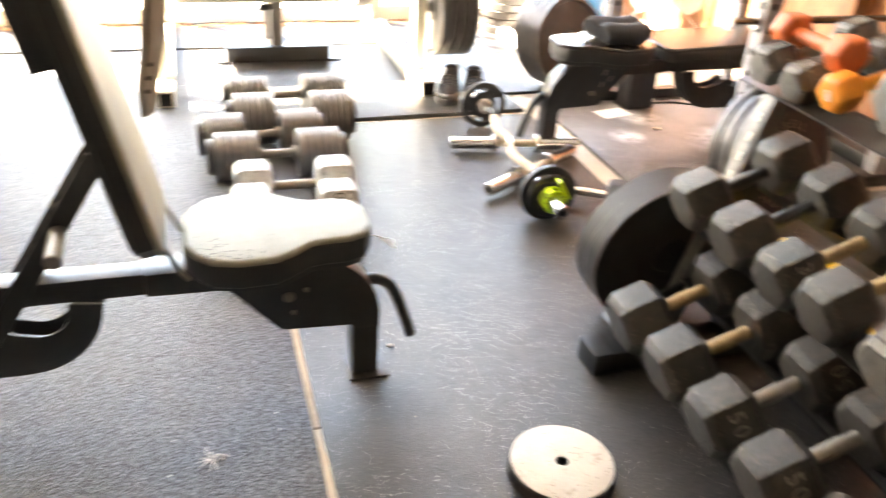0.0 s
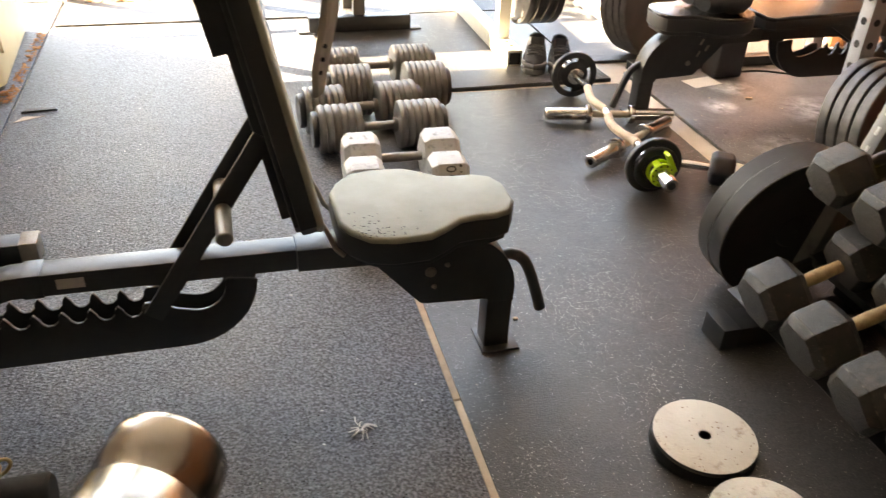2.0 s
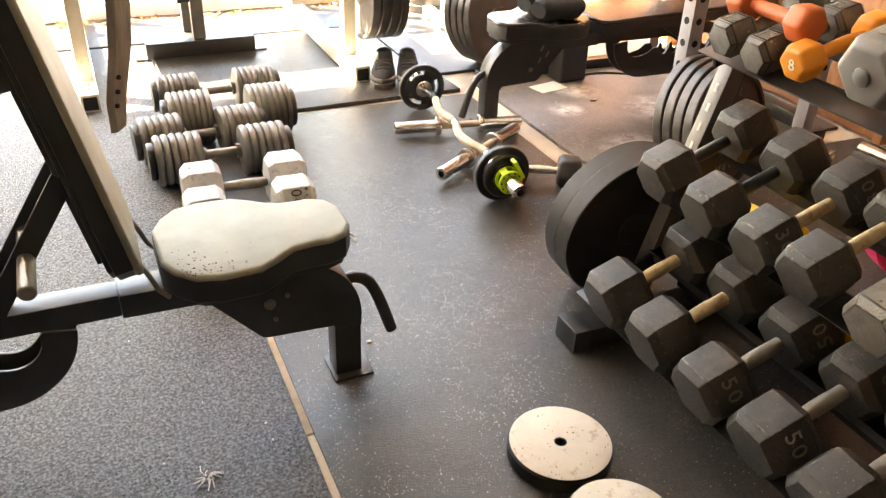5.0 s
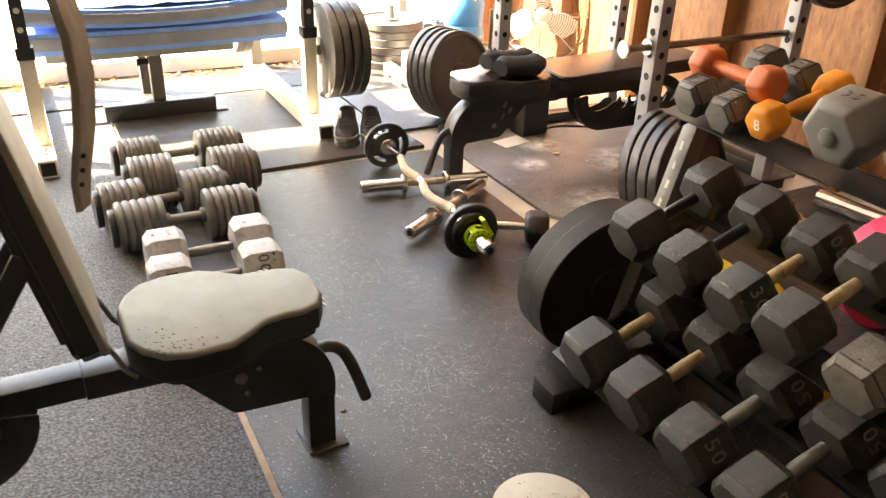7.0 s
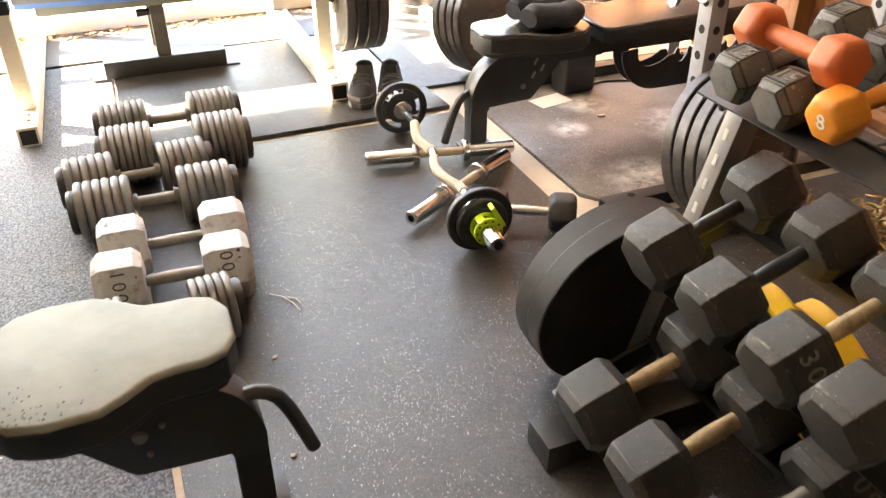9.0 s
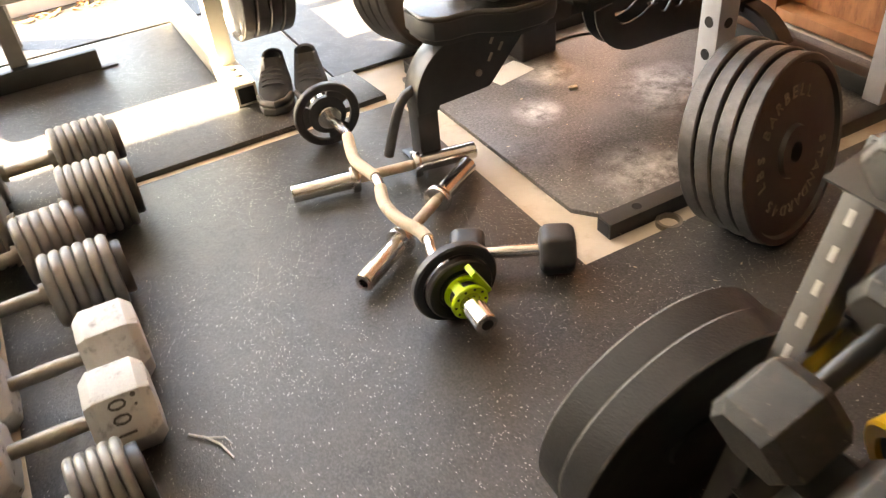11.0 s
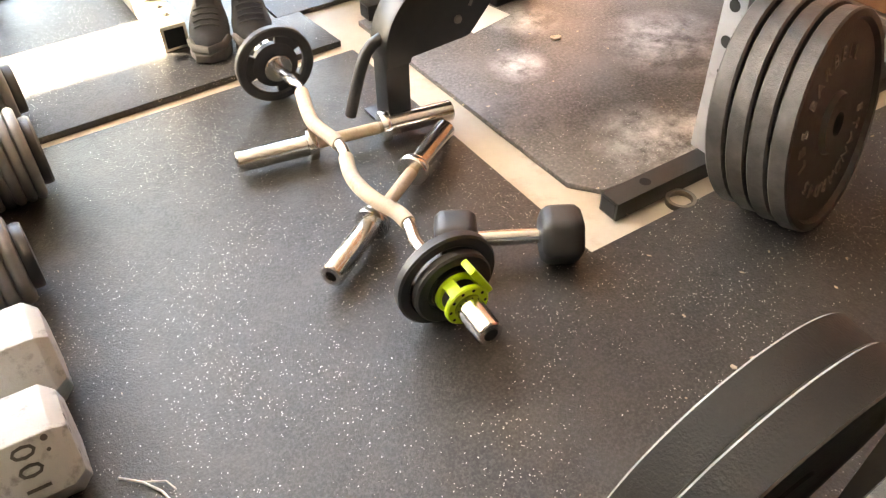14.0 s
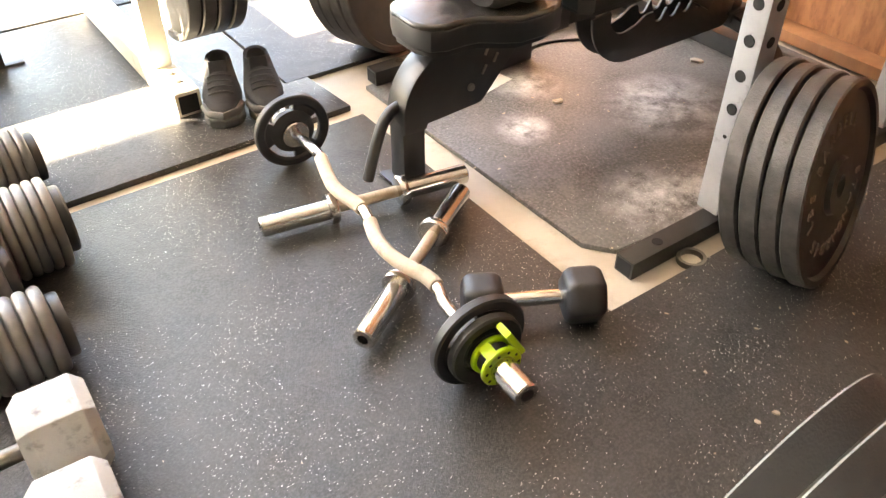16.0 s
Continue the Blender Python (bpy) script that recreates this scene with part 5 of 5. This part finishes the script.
# ---- steel canister on a stand ----
_root = thing("steel_canister", pose(-0.336, 0.660, 0.735), "brushed stainless steel canister lying on a black stand", "canister")
_q = Vector((-0.36, -1.0, 0.0)).normalized().to_track_quat("Z", "Y").to_matrix().to_4x4()
part("body", Mesh().lathe([(0.002, 0.070), (0.0565, 0.070), (0.059, 0.073), (0.066, 0.16), (0.075, 0.30), (0.078, 0.50), (0.002, 0.50)], _q, 64), MAT_STEEL, _root)
part("lid", Mesh().lathe([(0.002, 0.0), (0.046, 0.0), (0.052, 0.002), (0.0565, 0.007), (0.058, 0.014), (0.058, 0.050), (0.0555, 0.054), (0.0555, 0.0695), (0.002, 0.0695)], _q, 64), MAT_STEEL, _root, "steel lid with a rolled edge")
_st = thing("bar_stand", pose(-0.465, 0.290, 0), "black steel stand with a flat top", "stand")
part("post", Mesh().box((0.06, 0.06, 0.620), (0, 0, 0.325), 0.004), MAT_BLACK, _st)
part("base", Mesh().box((0.36, 0.36, 0.02), (0, 0, 0.0105), 0.004), MAT_BLACK, _st)
part("cradle", Mesh().box((0.14, 0.10, 0.022), (0, 0, 0.645), 0.004), MAT_BLACK, _st)


# ---- yellow rack and cabinet on the far side of the coarse mat ----
def yellow_rack():
    root = thing("yellow_rack", pose(-1.072, 2.262, 0), "yellow drilled steel rack upright on a black foot", "power rack")
    post = part("upright", Mesh().box((0.062, 0.062, 1.92), (0, 0, 1.03), 0.005), MAT_YELLOW, root)
    for k in range(12):
        z = 0.16 + 0.085 * k
        part("hole", Mesh().rod((0, -0.0318, z), (0, -0.0308, z), 0.012, seg=16), MAT_DARKHOLE, post)
        part("hole", Mesh().rod((0.0308, 0, z), (0.0318, 0, z), 0.012, seg=16), MAT_DARKHOLE, post)
    part("foot_tube", Mesh().box((1.00, 0.07, 0.065), (-0.27, 0, 0.034), 0.005), MAT_BLACK, root)
    part("foot_cap", Mesh().box((0.05, 0.076, 0.070), (0.222, 0, 0.036), 0.006), MAT_HANDLE, root, "ribbed grey end cap")
    part("base_bracket", Mesh().box((0.13, 0.080, 0.080), (0, 0, 0.041), 0.005), MAT_YELLOW, root, "yellow bolted bracket")
    part("bolt", Mesh().rod((-0.035, -0.0402, 0.04), (-0.035, -0.047, 0.04), 0.010), MAT_HANDLE, root)
    part("bolt", Mesh().rod((0.035, -0.0402, 0.04), (0.035, -0.047, 0.04), 0.010), MAT_HANDLE, root)
    hook = part("hook_plate", Mesh().box((0.045, 0.010, 0.13), (0.010, -0.0372, 0.62), 0.003), MAT_GREYSTEEL, root)
    part("hook_lip", Mesh().box((0.05, 0.085, 0.008), (0.014, -0.078, 0.560), 0.002), MAT_GREYSTEEL, hook)
    part("hook_end", Mesh().box((0.05, 0.008, 0.035), (0.014, -0.117, 0.577), 0.002), MAT_GREYSTEEL, hook)
    part("hook_bolt", Mesh().rod((0.010, -0.0425, 0.655), (0.010, -0.056, 0.655), 0.014), MAT_HANDLE, hook)
    return root


yellow_rack()


def beige_cabinet():
    root = thing("beige_cabinet", pose(-1.155, 3.504, 0), "tall beige enamelled cabinet with a black edge strip", "cabinet")
    plan = [(-0.52, 0.0), (-0.100, 0.0), (-0.085, 0.010), (-0.006, 0.128), (0.0, 0.150), (-0.046, 0.955), (-0.052, 0.965), (-0.52, 0.965)]
    part("body", Mesh().prism(plan, 1.25, pose(0, 0, 0.02), 0.008), MAT_CABINET, root)
    part("plinth", Mesh().prism([(-0.26 + (x + 0.26) * 0.95, 0.48 + (y - 0.48) * 0.97) for x, y in plan], 0.020, pose(0, 0, 0.0005)), MAT_BLACK, root)
    part("edge_strip", Mesh().box((0.058, 0.012, 1.22), (-0.128, -0.005, 0.64), 0.003), MAT_BLACK, root, "black plastic edge strip")
    side = pose(-0.023, 0.552, 0, 0, 0, 3.27)
    panel = part("side_panel", Mesh().box((0.010, 0.70, 1.05), (0.004, 0.0, 0.66), 0.004, side), MAT_CABINET, root)
    for y, z0, z1 in ((-0.26, 0.42, 1.1), (-0.02, 0.30, 1.1), (0.20, 0.20, 1.1)):
        part("groove", Mesh().box((0.003, 0.014, z1 - z0), (0.0100, y, (z0 + z1) / 2), 0.001, side), MAT_STUD, panel, "dark panel groove")
    return root


beige_cabinet()
_arm = thing("machine_arm", pose(-1.40, 3.44, 0.0), "black tubular machine arm with a round foot pad", "exercise machine")
part("tube", Mesh().tube([(0.0, 0, 0.14), (-0.08, 0, 0.24), (-0.20, 0, 0.36), (-0.36, 0, 0.50), (-0.60, 0, 0.66)], 0.026, 16), MAT_BLACK, _arm)
part("pad", Mesh().box((0.075, 0.05, 0.17), (0.01, 0, 0.0855), 0.022, seg=4), MAT_RUBBERHEX, _arm, "black rubber pad")
solo("red_crate", Mesh().box((0.40, 0.34, 0.62), (0, 0, 0), 0.02, seg=3), MAT_RED, "bright red plastic crate by the doorway", "crate", pose(-1.93, 4.62, 0.311))
_bar = thing("pipe_with_flange", pose(-1.047, 2.52, 0), "short brassy pipe with a round flange on the mat", "pipe")
_d0, _d1 = Vector((0, 0, 0.051)), Vector((-0.42, -0.22, 0.026))
part("pipe", Mesh().rod(_d0, _d1, 0.020), MAT_GOLDCHAIN, _bar)
part("flange", Mesh().rod(_d0 + Vector((0.010, 0.006, 0.001)), _d0 - Vector((0.004, 0.002, 0)), 0.050, bevel=0.003, seg=28), MAT_STEEL, _bar, "round drilled flange")
for k in range(4):
    a = radians(45 + 90 * k)
    part("bolt_hole", Mesh().rod(_d0 + Vector((0.0105, 0.006, 0.001)) + Vector((-0.5, 0.87, 0)) * 0.030 * math.cos(a) + Vector((0, 0, 0.030 * math.sin(a))),
                                 _d0 + Vector((0.0112, 0.0064, 0.001)) + Vector((-0.5, 0.87, 0)) * 0.030 * math.cos(a) + Vector((0, 0, 0.030 * math.sin(a))), 0.005, seg=10), MAT_DARKHOLE, _bar)
solo("black_rope", Mesh().tube([(-0.33 + 0.012 * i, 0.03 * math.sin(i * 0.25), 0.020) for i in range(30)], [0.0165 + 0.003 * math.sin(i * 1.6) for i in range(30)], 12), MAT_FABRIC,
     "thick twisted black rope lying on the mat", "rope", pose(-1.12, 2.585, 0))
solo("torn_mat_flap", Mesh().prism([(0, 0), (0.13, 0.012), (0.12, 0.035), (0.02, 0.03)], 0.007, None, 0.001), MAT_BUMPER, "torn black strip of rubber mat", "rubber strip", pose(-1.06, 3.37, 0.0005))
solo("bare_patch", Mesh().prism([(0, 0), (0.11, 0.05), (0.03, 0.055)], 0.0015, None, 0), MAT_SUBFLOOR, "pale bare patch beside a torn mat corner", "floor patch", pose(-1.075, 3.28, 0.0002))


# ---- doorway frame, litter and things at the far side ----
def door_frame():
    root = thing("gate_frame", pose(0, 5.03, 0.006), "low cream timber gate frame across the doorway", "gate")
    part("bottom_rail", Mesh().box((4.62, 0.05, 0.085), (0.40, 0, 0.044), 0.004), MAT_CREAM, root)
    for x in (-1.16, -0.07, 1.00, 2.10):
        part("post", Mesh().box((0.055, 0.045, 1.30), (x, 0, 0.738), 0.004), MAT_CREAM, root)
    part("mid_rail", Mesh().box((4.62, 0.04, 0.05), (0.40, 0, 1.36), 0.004), MAT_CREAM, root)
    return root


door_frame()


def litter(name, label, n, area, size, material, seed, up=0.004):
    rnd = random.Random(seed)
    g = Mesh()
    for _ in range(n):
        x, y = rnd.uniform(area[0], area[1]), rnd.uniform(area[2], area[3])
        s = size * rnd.uniform(0.5, 1.4)
        m = Matrix.Translation((x, y, up + s * 0.12)) @ pose(0, 0, 0, rnd.uniform(-22, 22), rnd.uniform(-22, 22), rnd.uniform(0, 360))
        pts = [(s, 0), (s * 0.4, s * 0.42), (-s * 0.5, s * 0.36), (-s, 0.0), (-s * 0.4, -s * 0.4), (s * 0.5, -s * 0.32)]
        t = s * 0.12
        vs = [(a, b, 0.10 * abs(b)) for a, b in pts] + [(a, b, 0.10 * abs(b) + t) for a, b in pts]
        fs = [tuple(range(6))[::-1], tuple(range(6, 12))] + [(k, (k + 1) % 6, 6 + (k + 1) % 6, 6 + k) for k in range(6)]
        g.add(vs, fs, m)
    return solo(name, g, material, label, "litter", kind="stuff")


litter("leaf_litter", "dry brown leaves blown against the gate rail", 210, (-1.0, 1.5, 4.90, 4.995), 0.017, MAT_LEAF, 11, 0.008)
litter("leaf_litter", "dry brown leaves caught under the beige cabinet", 130, (-1.148, -1.108, 3.60, 4.45), 0.011, MAT_LEAF, 12, 0.002)
litter("leaf_litter", "small heap of dry leaves at the cabinet corner", 110, (-1.225, -1.110, 3.47, 3.60), 0.012, MAT_LEAF, 22, 0.006)
litter("floor_chips", "small pale chips and crumbs on the rubber mats", 60, (0.25, 1.45, 0.9, 3.2), 0.0022, MAT_TAPE, 13, 0.0006)
litter("floor_chips", "small pale crumbs on the mat by the power rack", 80, (1.55, 2.7, 1.7, 3.4), 0.0045, MAT_TAPE, 14, 0.0022)
litter("floor_chips", "scattered white flecks of rubber and grit on the mat", 420, (0.42, 1.47, 1.40, 2.80), 0.0015, MAT_PAPER, 31, 0.0005)
litter("floor_chips", "scattered white grit on the mat by the wall", 260, (1.49, 2.45, 1.55, 2.28), 0.0017, MAT_PAPER, 32, 0.0005)
litter("chalk_dust", "white chalk crumbs scattered on the mat", 420, (1.62, 2.10, 2.42, 2.66), 0.0013, MAT_PAPER, 15, 0.0022)
litter("mat_flecks", "tiny pale flecks of dust on the coarse mat", 70, (-1.0, 0.15, 1.0, 4.0), 0.003, MAT_PAPER, 16, 0.0006)


def chip(x, y, s, material, label, z=0.0):
    rnd = random.Random(int(x * 1000))
    pts = [(s * math.cos(a) * rnd.uniform(0.6, 1.1), s * 0.6 * math.sin(a) * rnd.uniform(0.6, 1.1)) for a in [k * math.pi / 4 for k in range(8)]]
    return solo("wood_chip", Mesh().prism(pts, s * 0.35, None, s * 0.06), material, label, "debris", pose(x, y, z + 0.0004, 0, 0, rnd.uniform(0, 180)), "chips on the mats")


for x, y, s in ((0.463, 2.039, 0.010), (0.433, 1.703, 0.010), (1.490, 1.923, 0.008), (1.536, 1.916, 0.009), (1.507, 2.062, 0.005)):
    chip(x, y, s, MAT_TAPE, "small tan wood chip lying on the mat")
for x, y, s in ((1.989, 3.036, 0.020), (2.533, 2.975, 0.024), (2.40, 2.62, 0.012)):
    chip(x, y, s, MAT_TAPE, "tan crumb of wood on the chalky mat", 0.002)
_twig = thing("twig", pose(0.555, 2.25, 0), "pale forked dry twig on the mat", "twig")
part("stem", Mesh().tube([(-0.05, 0.06, 0.004), (-0.02, 0.03, 0.006), (0.0, 0.0, 0.003), (0.012, -0.045, 0.003)], 0.0022, 8), MAT_PAPER, _twig)
part("fork", Mesh().tube([(-0.02, 0.03, 0.006), (0.012, 0.012, 0.005), (0.02, -0.01, 0.003)], 0.0016, 8), MAT_PAPER, _twig)
_fl = thing("lint_tuft", pose(-0.043, 1.385, 0), "white tuft of lint on the coarse mat", "lint")
_r = random.Random(5)
for k in range(16):
    a, l = _r.uniform(0, 2 * math.pi), _r.uniform(0.015, 0.040)
    part("fibre", Mesh().tube([(0.004 * math.cos(a), 0.004 * math.sin(a), 0.002), (l * 0.5 * math.cos(a + 0.3), l * 0.5 * math.sin(a + 0.3), 0.006), (l * math.cos(a), l * math.sin(a), 0.002)], 0.0011, 6), MAT_PAPER, _fl)
solo("paper_sheet", Mesh().box((0.16, 0.10, 0.0012), (0, 0, 0), 0), MAT_PAPER, "small white sheet of paper on the mat", "paper", pose(1.88, 3.26, 0.0032, 0, 0, 12))
solo("tape_ring", Mesh().lathe([(0.026, 0), (0.034, 0), (0.034, 0.014), (0.026, 0.014)], None, 32, True), MAT_HANDLE, "small worn metal ring on the mat", "ring", pose(1.76, 2.318, -0.013))
solo("power_cable", Mesh().tube([(2.05 + 0.02 * i, 3.31 + 0.05 * math.sin(i * 0.22), 0.0065) for i in range(40)], 0.0045, 10), MAT_BLACK, "thin black power cable on the mat", "cable")


# pale strip in the seam beside the coarse mat
slab("seam_strip", 0.1875, 0.2045, -2.4, 1.428, -0.0135, -0.002, MAT_TAPE, "dirty pale strip in the seam between two mats", "trim", bevel=0.001)
slab("seam_strip", 0.1875, 0.2045, 1.435, 3.30, -0.0135, -0.001, MAT_TAPE, "dirty pale strip in the seam between two mats", "trim", bevel=0.001)


def floor_fan():
    root = thing("floor_fan", pose(2.78, 4.42, 0.002, 0, 0, -36), "round white wire-guard floor fan", "fan")
    R, zc = 0.300, 0.325
    hubm = Matrix.Translation((0, 0, zc)) @ pose(0, 0, 0, 90, 0, 0)
    for d in (0.05, -0.06):
        ring = [(R - 0.006, d - 0.004), (R + 0.004, d - 0.004), (R + 0.004, d + 0.004), (R - 0.006, d + 0.004)]
        part("guard_ring", Mesh().lathe(ring, hubm, 56, True), MAT_HANDLE, root)
    for k in range(1, 17):
        r = 0.05 + (R - 0.055) * k / 17
        d = 0.05 + 0.035 * (1 - (r / R) ** 2)
        wire = [(r - 0.0017, d - 0.0017), (r + 0.0017, d - 0.0017), (r + 0.0017, d + 0.0017), (r - 0.0017, d + 0.0017)]
        part("guard_wire", Mesh().lathe(wire, hubm, 48, True), MAT_HANDLE, root)
    for k in range(8):
        a = 2 * math.pi * k / 8
        pts = [tuple(hubm @ Vector((r * math.cos(a), r * math.sin(a), 0.048 + 0.035 * (1 - (r / R) ** 2)))) for r in (0.03, 0.12, 0.2, R)]
        part("guard_rib", Mesh().tube(pts, 0.003, 8), MAT_WHITEPLASTIC, root)
    part("hub", Mesh().lathe([(0.002, 0.092), (0.034, 0.090), (0.042, 0.080), (0.042, 0.06), (0.002, 0.06)], hubm, 32), MAT_WHITEPLASTIC, root)
    for k in range(3):
        pts = [(0.025, -0.03), (0.10, -0.095), (0.19, -0.10), (0.235, -0.03), (0.225, 0.04), (0.15, 0.06), (0.06, 0.035), (0.025, 0.03)]
        part("blade", Mesh().prism(pts, 0.004, hubm @ pose(0, 0, 0, 0, 0, 120 * k + 100) @ pose(0, 0, -0.005, 16, 0, 0), 0.001), MAT_WHITEPLASTIC, root, "white plastic fan blade")
    part("motor", Mesh().lathe([(0.002, -0.14), (0.06, -0.13), (0.065, -0.05), (0.05, -0.02), (0.002, -0.02)], hubm, 28), MAT_BLACK, root)
    part("stand", Mesh().tube([(-0.315, 0, zc), (-0.315, 0.02, 0.08), (-0.25, 0.06, 0.016), (0, 0.08, 0.016), (0.25, 0.06, 0.016), (0.315, 0.02, 0.08), (0.315, 0, zc)], 0.012, 12), MAT_BLACK, root)
    part("stand_foot", Mesh().tube([(-0.20, -0.16, 0.012), (-0.20, 0.14, 0.012)], 0.011, 10), MAT_BLACK, root)
    part("stand_foot", Mesh().tube([(0.20, -0.16, 0.012), (0.20, 0.14, 0.012)], 0.011, 10), MAT_BLACK, root)
    return root


floor_fan()

# plates stacked flat on a spindle by the doorway
_sp = thing("plate_spindle", pose(1.920, 4.80, 0.002), "grey steel spindle for stacked plates", "plate holder")
part("spindle", Mesh().rod((0, 0, 0.0), (0, 0, 0.355), 0.0245, bevel=0.003), MAT_GREYSTEEL, _sp)
for k in range(6):
    weight_plate(pose(1.920 + 0.004 * math.sin(k * 2.1), 4.80, 0.025 + 0.046 * k), 0.205, 0.045, MAT_PLATEIRON if k < 3 else MAT_PLATEGREY, "silver-grey plate in a flat stack by the doorway", "stacked plates")
_jug = thing("water_jug", pose(2.46, 4.86, 0.002), "large blue plastic water jug by the doorway", "jug")
part("body", Mesh().lathe([(0.10, 0), (0.135, 0.01), (0.14, 0.06), (0.132, 0.075), (0.14, 0.09), (0.14, 0.18), (0.132, 0.195), (0.14, 0.21), (0.14, 0.33), (0.12, 0.38), (0.05, 0.42), (0.03, 0.43)], None, 40), MAT_WATERBLUE, _jug)
part("cap", Mesh().rod((0, 0, 0.428), (0, 0, 0.462), 0.033, bevel=0.004), MAT_WHITEPLASTIC, _jug, "white screw cap")
_wh = thing("small_wheel", pose(2.24, 4.84, 0.118, 0, 0, 30), "small knobbly black wheel with a red rim", "wheel")
part("tyre", Mesh().lathe([(0.068, -0.035), (0.10, -0.038), (0.113, -0.025), (0.116, 0), (0.113, 0.025), (0.10, 0.038), (0.068, 0.035)], pose(0, 0, 0, 0, 90, 0), 36, True), MAT_RUBBERHEX, _wh)
for k in range(20):
    for s in (-1, 1):
        part("tread_knob", Mesh().box((0.022, 0.016, 0.008), (s * 0.017, 0, 0.1155), 0.002, pose(0, 0, 0, 18 * k + 9 * (s > 0), 0, 0)), MAT_RUBBERHEX, _wh)
part("rim", Mesh().lathe([(0.010, -0.030), (0.05, -0.028), (0.070, -0.034), (0.070, 0.034), (0.05, 0.028), (0.010, 0.030)], pose(0, 0, 0, 0, 90, 0), 32, True), MAT_RED, _wh, "red plastic rim")
_tb = thing("floor_tube", pose(1.82, 4.30, 0.002), "pale grey square tube lying on the mat", "steel tube")
part("tube", Mesh().box((0.055, 0.62, 0.055), (0, 0, 0.028), 0.004), MAT_WHITEPLASTIC, _tb)
_dv = thing("battery_unit", pose(1.93, 4.42, 0.002), "small white and black battery unit on the mat", "device")
part("case", Mesh().box((0.15, 0.16, 0.15), (0, 0, 0.0755), 0.018, seg=3), MAT_WHITEPLASTIC, _dv)
part("front_panel", Mesh().box((0.11, 0.012, 0.10), (0.01, -0.078, 0.07), 0.004), MAT_BLACK, _dv, "black front panel")
part("label", Mesh().box((0.06, 0.002, 0.022), (0.01, -0.0852, 0.085), 0.0005), MAT_RED, _dv, "small red label")

_bk = thing("foam_block", pose(2.03, 3.345, 0.002, 0, 0, 4), "black foam block standing on the mat", "foam block")
part("block", Mesh().box((0.15, 0.11, 0.23), (0, 0, 0.1155), 0.010, seg=3), MAT_RUBBERHEX, _bk)

# specks of dirt on the seat of the raised bench
_g, _r = Mesh(), random.Random(21)
for _ in range(70):
    _x, _y, _s = -0.03 + 0.13 * abs(_r.gauss(0, 0.5)), 1.628 - 0.145 + 0.07 * abs(_r.gauss(0, 0.6)), _r.uniform(0.0008, 0.0022)
    if _x - 0.335 > -0.37 and _y > 1.475 + max(0, -0.01 - _x) * 1.5:
        _g.lathe([(_s, 0.0), (_s * 0.8, _s * 0.5), (_s * 0.2, _s * 0.6)], pose(_x, _y, 0.4400), 6)
solo("dirt_specks", _g, MAT_BUMPER, "dark specks of dirt on the bench seat", "litter", kind="stuff")
